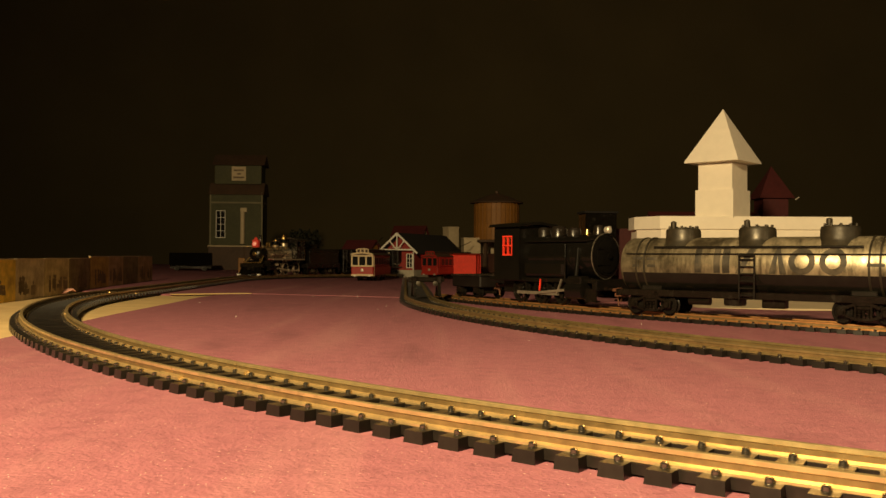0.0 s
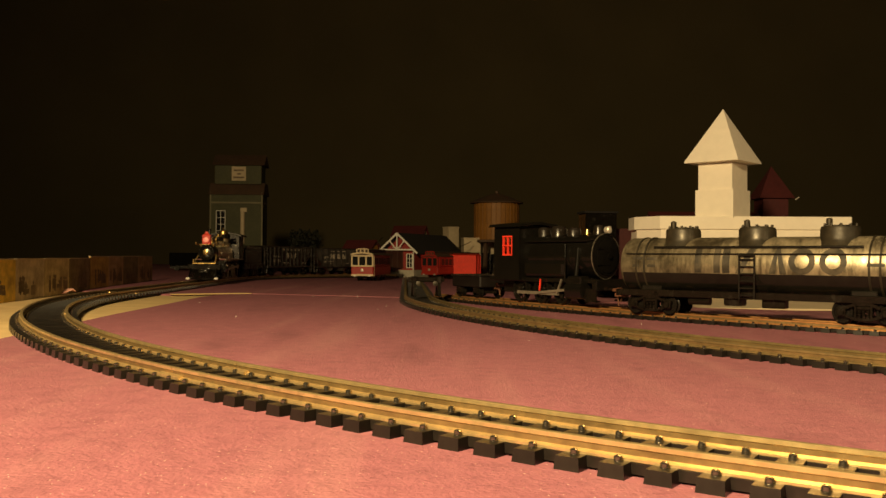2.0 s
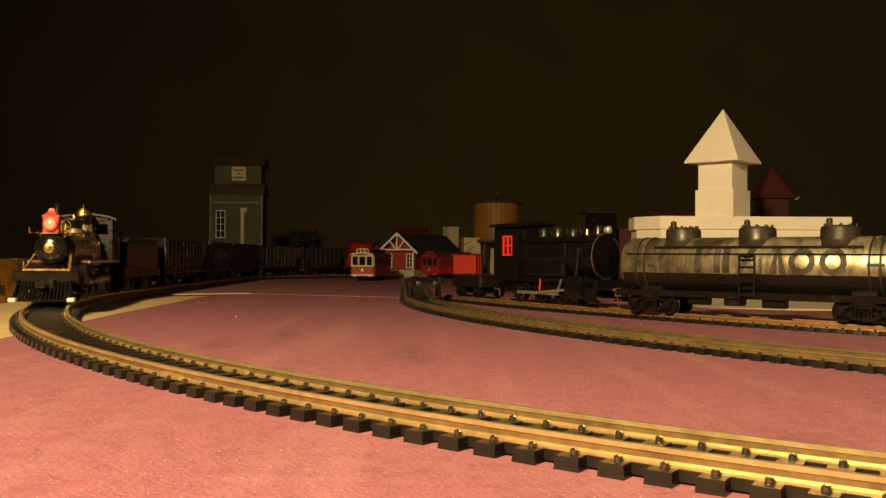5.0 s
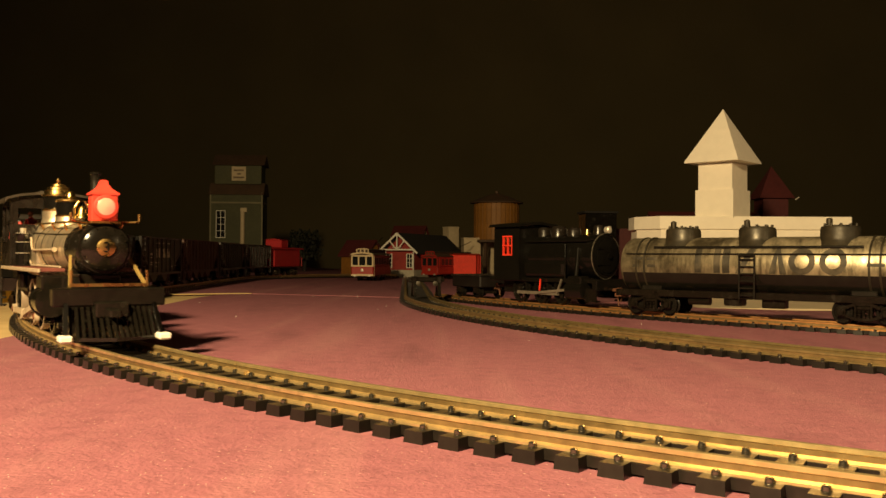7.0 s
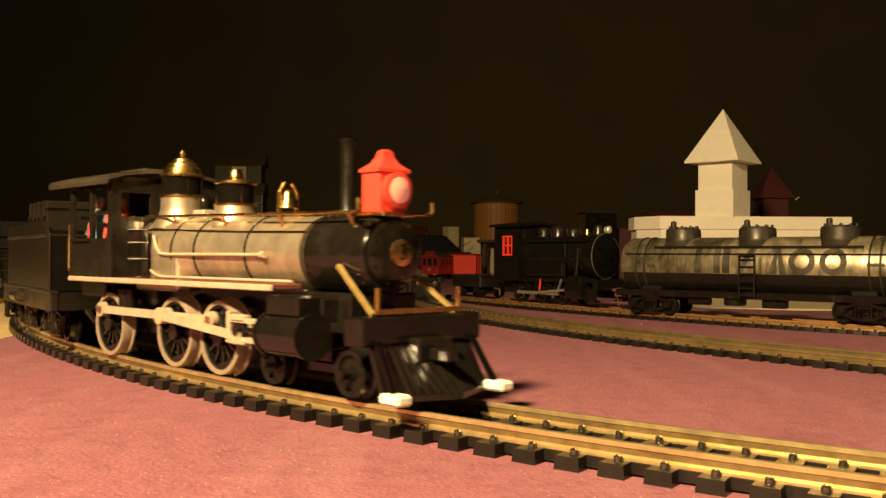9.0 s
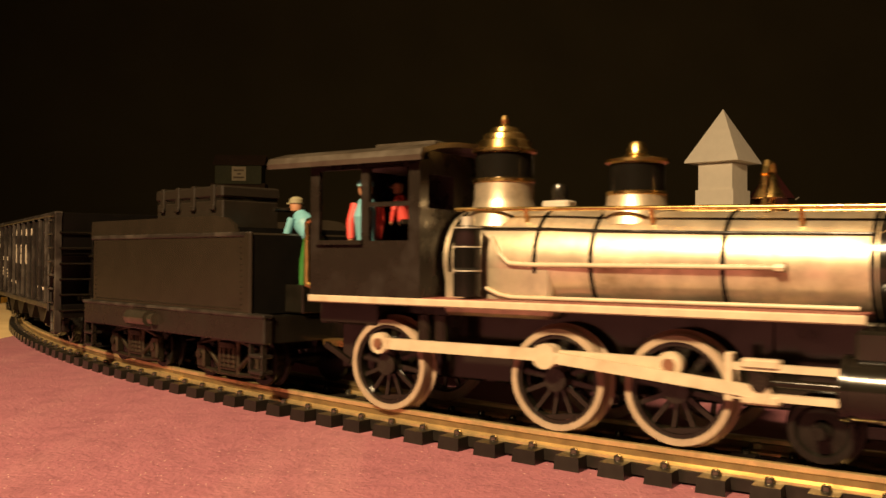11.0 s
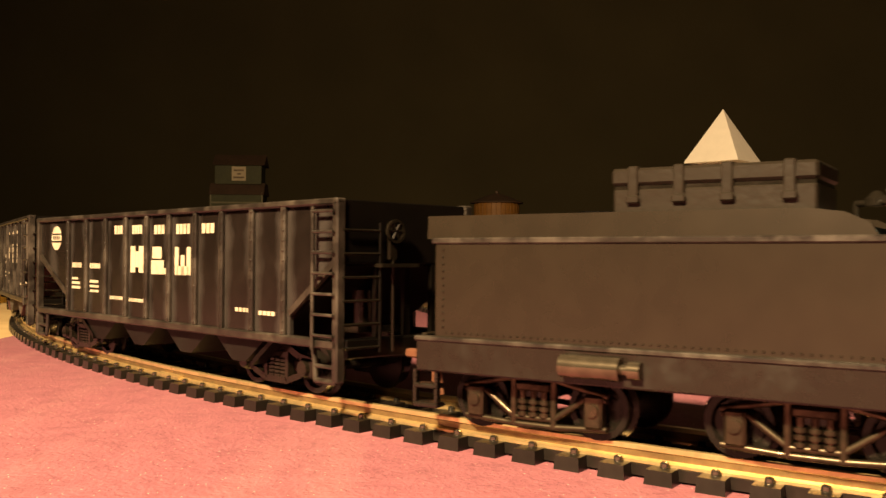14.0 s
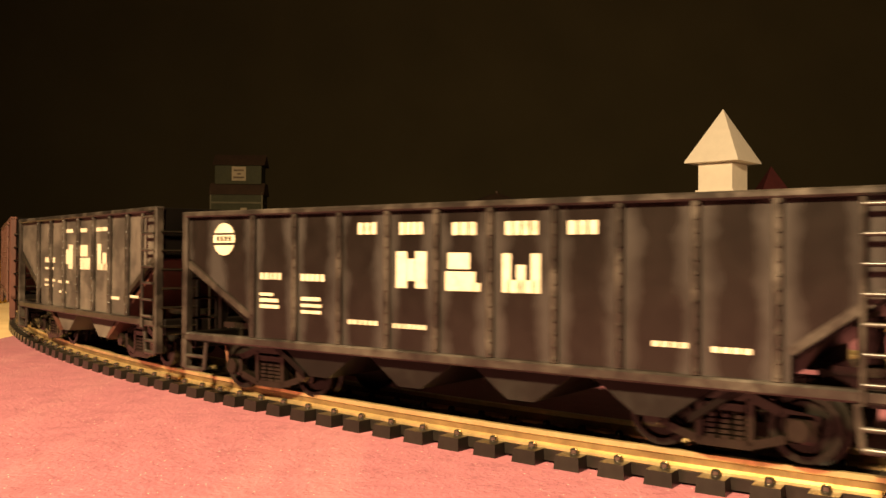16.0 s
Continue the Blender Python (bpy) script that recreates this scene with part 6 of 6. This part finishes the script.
def tall_box(name, label, x, y, w, d, h, m, rz=0, cap=0.0):
    b = thing(name, label, "building")
    bm = B()
    box(bm, -w / 2, w / 2, -d / 2, d / 2, 0, h, 0.5)
    part("wall", bm, m, b)
    bm = B()
    box(bm, -w / 2 - cap, w / 2 + cap, -d / 2 - cap, d / 2 + cap, h, h + 2.5, 0.4)
    part("parapet", bm, m, b)
    return stand(b, x, y, rz)


tall_box("beige_block", "plain beige block building near the water tower", 46, 1490, 28, 30, 64, BEIGE, 8, 0.8)
tall_box("beige_block", "taller beige block building with a flat top", 70, 1530, 30, 30, 72, BEIGE, 4, 0.8)
tall_box("chimney_house", "slim beige tower house beyond the depot roof", 14, 1620, 21, 22, 86, BEIGE, 30, 0.6)


def gable_house(name, label, x, y, w, d, h, rh, wall, roof, rz):
    b = thing(name, label, "house")
    bm = B()
    prism(bm, [(-w / 2, 0), (w / 2, 0), (w / 2, h), (0, h + rh), (-w / 2, h)], "Y", 0, d)
    part("wall", bm, wall, b)
    for sg in (-1, 1):
        bm = B()
        prism(bm, [(0, h + rh + 1), (0, h + rh + 3), (sg * (w / 2 + 5), h - 1), (sg * (w / 2 + 5), h - 3)], "Y", -4, d + 4)
        part("roof", bm, roof, b)
    window(b, 0, 0, h * 0.35, h * 0.75, w * 0.25, 2, 2)
    return stand(b, x, y, rz)


gable_house("small_house", "small ochre house with a dark red roof in the dim distance", -112, 1480, 34, 60, 34, 22, OCHRE, OXRED, 52)
gable_house("far_house", "dim house with a dark red roof behind the depot", -35, 1720, 46, 60, 62, 28, BEIGE, OXRED, 70)


def streetcar(label, x, y, rz, body_mat, cream):
    b = thing("streetcar", label, "streetcar", "streetcars")
    L, hw = 112, 14.5
    bm = B()
    box(bm, 0, L, -hw, hw, 7, 19, 1.2)
    part("lower_body", bm, body_mat, b)
    bm = B()
    box(bm, 6, L - 6, -hw + 0.4, hw - 0.4, 19, 33, 0.3)
    part("upper_body", bm, body_mat, b)
    bm = B()
    box(bm, 0.2, 6, -hw + 0.6, hw - 0.6, 19, 20.2)
    for y0 in (-hw + 1, -4.8, 4.8, hw - 1):
        box(bm, 0.0, 1.4, y0 - 0.9, y0 + 0.9, 19, 33)
    for y0 in (-hw + 0.6, hw - 0.6):
        box(bm, 4.5, 6.5, y0 - 0.8, y0 + 0.8, 7, 33)
    box(bm, 0.0, 1.4, -hw + 0.4, hw - 0.4, 31.2, 34)
    box(bm, -0.3, 1.0, -hw + 0.2, hw - 0.2, 18.4, 20.0)
    box(bm, -0.3, 1.0, -hw + 0.2, hw - 0.2, 6.6, 9.0)
    part("window_frame", bm, cream, b, "cream window frames and sills")
    bm = B()
    box(bm, 1.6, 5.8, -hw + 1.2, hw - 1.2, 20, 31.4)
    for i in range(9):
        for sg in (-1, 1):
            box(bm, 12 + i * 10.5, 19 + i * 10.5, sg * (hw - 0.5), sg * (hw - 0.1), 21, 30)
    part("pane", bm, GLASSDARK, b)
    bm = B()
    prism(bm, [(-hw - 0.6, 33.4), (-hw + 2, 35.6), (0, 36.8), (hw - 2, 35.6), (hw + 0.6, 33.4)], "X", -1.5, L + 1.5)
    part("roof", bm, BROWNROOF, b)
    bm = B()
    prism(bm, [(-hw - 0.8, 33.2), (-hw + 2, 35.5), (0, 36.9), (hw - 2, 35.5), (hw + 0.8, 33.2), (hw - 1.2, 33.2), (0, 35.4), (-hw + 1.2, 33.2)], "X", -2.4, -1.2)
    part("eave", bm, cream, b)
    bm = B()
    prism(bm, [(-7.5, 35.5), (-7.5, 39.4), (-9, 39.6), (-6, 41.2), (6, 41.2), (9, 39.6), (7.5, 39.4), (7.5, 35.5)], "X", 2, L - 2)
    part("clerestory", bm, BROWNROOF, b)
    bm = B()
    for y0 in (-7.4, -2.5, 2.5, 7.4):
        box(bm, 0.8, 2.2, y0 - 0.6, y0 + 0.6, 35.8, 40)
    prism(bm, [(-9.2, 39.4), (-6, 41.4), (6, 41.4), (9.2, 39.4), (6, 40.2), (-6, 40.2)], "X", 0.6, 2.2)
    part("clerestory_frame", bm, cream, b)
    bm = B()
    lathe(bm, [(0.01, -1.4), (1.9, -1.2), (1.9, 0), (0.01, 0)], 14, "X", (0, 0, 14))
    box(bm, -1.4, 1, -11, -8, 6, 8)
    box(bm, -1.4, 1, 8, 11, 6, 8)
    part("headlamp", bm, GREYMET, b)
    bm = B()
    for xx in (20, 38, 74, 92):
        for sg in (-1, 1):
            rod(bm, (xx, sg * 7.5, 4.5), (xx, sg * 10, 4.5), 4.5, seg=14)
    box(bm, 12, L - 12, -10, 10, 4, 8)
    part("undercarriage", bm, BLACK, b)
    bm = B()
    rod(bm, (L * 0.5, 0, 41), (L + 10, 0, 58), 0.5, seg=6)
    part("trolley_pole", bm, BLACK, b)
    return stand(b, x, y, rz)


streetcar("red and cream streetcar standing on the felt with lit front", -102, 1137, 82, CARRED, TANPAINT)
streetcar("plain red streetcar beside the depot", -20, 1335, 58, CARRED, CARRED)


def parked_caboose():
    b = thing("boxcar", "bright orange-red boxcar with a dark round spot on its side", "boxcar")
    bm = B()
    box(bm, -29, 29, -12, 12, 7, 37, 0.5)
    part("body", bm, ORANGE, b)
    bm = B()
    prism(bm, [(-13, 37), (0, 39.5), (13, 37)], "X", -30, 30)
    part("roof", bm, ORANGE, b)
    bm = B()
    lathe(bm, [(4.2, -12.3), (4.2, -11.9)], 20, "Y", (-13, 0, 30))
    part("spot", bm, BLACK, b, "dark round mark")
    bm = B()
    for x in (-14, 14):
        for sg in (-1, 1):
            rod(bm, (x, sg * 7, 4.5), (x, sg * 10, 4.5), 4.5, seg=14)
    box(bm, -24, 24, -8, 8, 5, 7)
    part("underframe", bm, BLACK, b)
    bm = B()
    for y in (-11, 0, 11):
        box(bm, 28.8, 29.8, y - 0.8, y + 0.8, 8, 36)
    part("end_rib", bm, ORANGE, b)
    return stand(b, 26, 1375, -20)


parked_caboose()


# ---- grain elevator and clutter on the dark side ----
def elevator():
    b = thing("grain_elevator", "tall grey-green grain elevator with brown roofs and a pale sign", "grain elevator")
    bm = B()
    box(bm, -50, 50, 0, 60, 0, 44, 0.6)
    part("base", bm, BROWNROOF, b, "brown plank base")
    bm = B()
    box(bm, -51, 51, -1.2, 61, 43, 45)
    part("base_trim", bm, BEIGE, b)
    bm = B()
    box(bm, -47, 47, 2, 58, 45, 142, 0.6)
    w = part("wall", bm, GREENWALL, b)
    for i in range(18):
        bm = B()
        box(bm, -47.4, 47.4, 1.3, 2.1, 46 + i * 5.3, 50.4 + i * 5.3)
        part("siding_board", bm, GREENWALL, w)
    bm = B()
    box(bm, -48, 48, 0.2, 59, 122, 125)
    box(bm, -48, -45.4, 0.6, 3, 45, 142)
    box(bm, 45.4, 48, 0.6, 3, 45, 142)
    part("trim", bm, TRIMPAINT, b, "pale trim boards")
    bm = B()
    prism(bm, [(-2, 138), (14, 160), (46, 160), (62, 138)], "X", -50, 50)
    part("lower_roof", bm, BROWNROOF, b)
    bm = B()
    box(bm, -41, 44, 8, 54, 158, 194, 0.5)
    part("headhouse", bm, GREENWALL, b)
    bm = B()
    prism(bm, [(3, 192), (31, 214), (59, 192), (31, 194)], "X", -45, 50)
    part("roof", bm, BROWNROOF, b)
    bm = B()
    box(bm, -10, 16, 6.6, 8.2, 164, 190, 0.3)
    sg_ = part("sign", bm, BEIGE, b, "pale notice board")
    bm = B()
    for z, x0, x1 in ((183, -6, 12), (176.5, 0, 7), (170, -7, 13)):
        box(bm, x0, x1, 6.2, 6.7, z - 1.6, z + 1.6)
    part("sign_bars", bm, INK, sg_, "unreadable dark lines")
    window(b, -28, 1.2, 60, 108, 15, 2, 4)
    bm = B()
    rod(bm, (12, -1.5, 48), (12, -1.5, 108), 4.0, seg=12)
    box(bm, 8, 20, -3, 2, 106, 114, 0.5)
    part("spout", bm, BEIGE, b, "pale grain spout")
    return stand(b, -378, 1640, 2)


elevator()


def tree(x, y, h):
    t = thing("tree", "dark sparse tree beyond the railway loop", "tree")
    bm = B()
    rod(bm, (0, 0, 0), (2, 1, h * 0.45), 4, 2.6, seg=8)
    for i in range(7):
        a = i * 2.4
        rod(bm, (1, 0, h * (0.25 + 0.03 * i)), (math.cos(a) * h * 0.28, math.sin(a) * h * 0.28, h * (0.5 + 0.05 * i)), 1.6, 0.6, seg=6)
    part("trunk", bm, ROOFDARK, t)
    bm = B()
    for i in range(420):
        a, u = random.uniform(0, 6.283), random.random()
        r = h * 0.42 * math.sqrt(random.random()) * (1.15 - 0.6 * abs(u - 0.4))
        c = Vector((r * math.cos(a), r * math.sin(a), h * (0.3 + 0.7 * u)))
        m = Matrix.Translation(c) @ Euler((random.uniform(0, 3), random.uniform(0, 3), random.uniform(0, 3))).to_matrix().to_4x4() @ Matrix.Diagonal((3.4, 2.2, 0.8, 1))
        bmesh.ops.create_icosphere(bm, subdivisions=1, radius=1, matrix=m)
    part("crown", bm, mat("dark_foliage", (0.013, 0.014, 0.006), 0.8, 0, 0.3, 200, 0.1), t)
    return stand(t, x, y)


tree(-262, 1700, 78)


def dark_wagon():
    b = thing("gondola", "gondola wagon by the elevator, coloured near-black for the shade there", "wagon")
    # The dimness of this far corner is put into body and rib colour.
    bm = B()
    box(bm, -34, 34, -13, 13, 9, 30, 0.6)
    part("body", bm, MATTBLACK, b)
    bm = B()
    for i in range(7):
        box(bm, -33 + i * 11, -31.4 + i * 11, -13.8, -12.8, 9, 30)
    part("rib", bm, MATTBLACK, b)
    bm = B()
    for x in (-22, 22):
        for sg in (-1, 1):
            rod(bm, (x, sg * 7, 4.6), (x, sg * 10, 4.6), 4.6, seg=14)
    box(bm, -33, 33, -5, 5, 4, 9)
    part("underframe", bm, TRUCK, b)
    return stand(b, -420, 1500, 12)


dark_wagon()


def signal_post():
    b = thing("lineside_post", "short brown wooden post and board by the far track", "post")
    bm = B()
    box(bm, -5, 5, -1.5, 1.5, 0, 24, 0.5)
    part("board", bm, OCHRE, b)
    bm = B()
    rod(bm, (4, 1.5, 0), (4, 1.5, 40), 1.2, seg=8)
    part("post", bm, BROWNROOF, b)
    return stand(b, -318, 1420, 10)


signal_post()

# picture cards leaning in a row beside the curve
CARD_ENDS = ((-252, 470), (-259, 546), (-265, 599), (-271, 653), (-281, 717), (-286, 770), (-294, 828), (-298, 880), (-309, 957))
CARD_MATS = (0, 1, 2, 3, 4, 5, 3, 5)
for (ax_, ay_), (bx_, by_), mi in zip(CARD_ENDS, CARD_ENDS[1:], CARD_MATS):
    ln = math.hypot(bx_ - ax_, by_ - ay_) - 0.6
    c = thing("picture_card", ("faded printed picture card standing beside the track" if mi else "yellow printed picture card standing beside the track"), "picture card", "row of picture cards")
    bm = B()
    box(bm, 0, ln, 0, 1.2, 0, 25.5, 0.2)
    face = part("card", bm, CARDS[mi], c)
    bm = B()
    rnd = random.Random(int(ay_))
    for i in range(9):
        px, pw, ph = rnd.uniform(4, ln - 10), rnd.uniform(2, 9), rnd.uniform(2, 8)
        box(bm, px, min(px + pw, ln - 2), -0.12, 0.1, 2.5 + rnd.uniform(0, 3), 4.5 + ph)
        lathe(bm, [(rnd.uniform(1, 2.4), -0.14), (1.0, 0.1)], 9, "Y", (px + pw / 2, 0, 6 + ph))
    part("print", bm, INK, face, "dim printed scene")
    bm = B()
    box(bm, 0, ln, -0.2, 1.4, 25.4, 26.0)
    part("edge", bm, BEIGE, face, "pale top edge")
    stand(c, ax_, ay_, math.degrees(math.atan2(by_ - ay_, bx_ - ax_)), -0.9 if ay_ < 700 else 0.4)

# grit and crumbs on the felt
bm = B()
for i in range(34):
    x, y = random.uniform(-200, 420), random.uniform(120, 900)
    s = random.uniform(0.15, 0.4)
    bmesh.ops.create_icosphere(bm, subdivisions=1, radius=s, matrix=Matrix.Translation((x, y, level(x, y) + s * 0.7)))
tagged(part("crumbs", bm, WHITE), "scattered pale grit on the felt", "grit", kind="stuff")
bm = B()
prism(bm, [(-6, 0), (-2, 1.6), (4, 3.4), (7, 1.2), (4, 2.6), (-1, 0.9), (-3, 0)], "Y", -2.5, 2.5)
scrap = tagged(part("paper_scrap", bm, mat("pink_paper", (0.75, 0.4, 0.32), 0.7, 0, 0.1, 300, 0)), "torn scrap of pink paper by the cards", "paper scrap")
stand(scrap, -268, 640, 60)


# ---- the train's run ----
RUN_T = (0, .5, 1, 1.5, 2, 2.5, 3, 3.5, 4, 4.2, 4.8, 5.5, 6.3, 6.5, 7, 7.5, 8, 8.2, 9.2, 10.3, 10.5, 11, 11.5, 12, 12.5, 13, 13.5, 14, 14.5, 15, 15.5, 16)
RUN_S = (1151, 1105, 1058, 1001, 928, 857.5, 787, 719, 650, 617, 530, 446, 360, 338, 296.6, 261, 232.4, 220.6, 157, 95.4, 86, 64.9, 42.2, 20.0, -2.5, -24, -38.3, -50.9, -66.5, -88, -112, -139)


def run(t):
    """Where the train's steam dome stands along the line at t seconds."""
    i = min(max(int(np.searchsorted(RUN_T, t, side="right")) - 1, 0), len(RUN_T) - 2)
    t0, t1, s0, s1 = RUN_T[i], RUN_T[i + 1], RUN_S[i], RUN_S[i + 1]

    def slope(k):
        a, b = max(k - 1, 0), min(k + 1, len(RUN_T) - 1)
        return (RUN_S[b] - RUN_S[a]) / (RUN_T[b] - RUN_T[a])
    h = t1 - t0
    u = (t - t0) / h
    return (2 * u ** 3 - 3 * u * u + 1) * s0 + (u ** 3 - 2 * u * u + u) * h * slope(i) + (3 * u * u - 2 * u ** 3) * s1 + (u ** 3 - u * u) * h * slope(i + 1)


CRANK = 4.0
LOCO_PIVOTS = (62, 18)


def engine(t):
    """The engine's place: it draws the slack out of the coupling late in the run."""
    u = min(max((t - 12.0) / 1.0, 0), 1)
    return run(t) - 3.0 * u * u * (3 - 2 * u)


def motions():
    """The train moves along the track; its wheels and rods turn with it."""
    steps = [i / 10 for i in range(161)]
    for ob, back, half in ( (tender, 85.2, 20.5), (hopper_a, 206.0, 46), (hopper_b, 335.0, 33), (hopper_c, 462.0, 45), (hopper_d, 602.0, 45), (hopper_e, 729.0, 33), (train_caboose, 836.0, 26)):
        walk(ob, [(t, car_pose(run(t) + back, half)) for t in steps])
    walk(loco, [(t, car_pose(engine(t), *LOCO_PIVOTS)) for t in steps])
    for ob, place, back, pivots, m in ((man_tender, run, 85.2, (20.5,), pose(40.2 * MM, -1.5 * MM, 20.6 * MM, 0, 0, 182)),
                              (man_cab, engine, 0.0, LOCO_PIVOTS, pose(-22.9 * MM, -10.4 * MM, 30.6 * MM, 0, 0, -68)),
                              (man_fire, engine, 0.0, LOCO_PIVOTS, pose(-17.4 * MM, -6.5 * MM, 34.0 * MM, 0, 0, 190))):
        walk(ob, [(t, car_pose(place(t) + back, *pivots) @ m) for t in steps])
    fine = [0.0]
    for f in range(1, 480):
        t = f / 30
        if abs(run(t + 1 / 30) - run(fine[-1])) > 6.0 or t - fine[-1] > 0.19:
            fine.append(t)
    fine.append(16.0)

    def crank(t):
        return 320 + 360 * (95.4 - run(t) + 2.4 * (engine(t) - run(t))) / (2 * math.pi * 8.2)
    for ax_ob, x in DRIVERS:
        walk(ax_ob, [(t, pose(x * MM, 0, 8.2 * MM, 0, crank(t), 0)) for t in fine])
    for sg, side, main, head in RODS:
        side_rows, main_rows, head_rows = [], [], []
        for t in fine:
            a = radians(crank(t) - (90 if sg > 0 else 0))
            px, pz = -CRANK * math.sin(a), 8.2 - CRANK * math.cos(a)
            side_rows.append((t, pose(px * MM, sg * 12.0 * MM, pz * MM)))
            rise = 9.4 - pz
            reach = math.sqrt(33.0 ** 2 - rise ** 2)
            main_rows.append((t, pose((15.9 + px) * MM, sg * 13.4 * MM, pz * MM, 0, -math.degrees(math.atan2(rise, reach)), 0)))
            head_rows.append((t, pose((15.9 + px + reach) * MM, sg * 13.0 * MM, 10.8 * MM)))
        walk(side, side_rows)
        walk(main, main_rows)
        walk(head, head_rows)
    for ws in wheels_t + wheels_a:
        at = ws.matrix_basis.translation.copy()
        walk(ws, [(t, Matrix.Translation(at) @ pose(0, 0, 0, 0, -math.degrees(run(t)) / 4.9, 0)) for t in fine])
    for ws, (x, y, z), r in LEADING:
        walk(ws, [(t, pose(x * MM, y * MM, z * MM, 0, -math.degrees(engine(t)) / r, 0)) for t in fine])


motions()
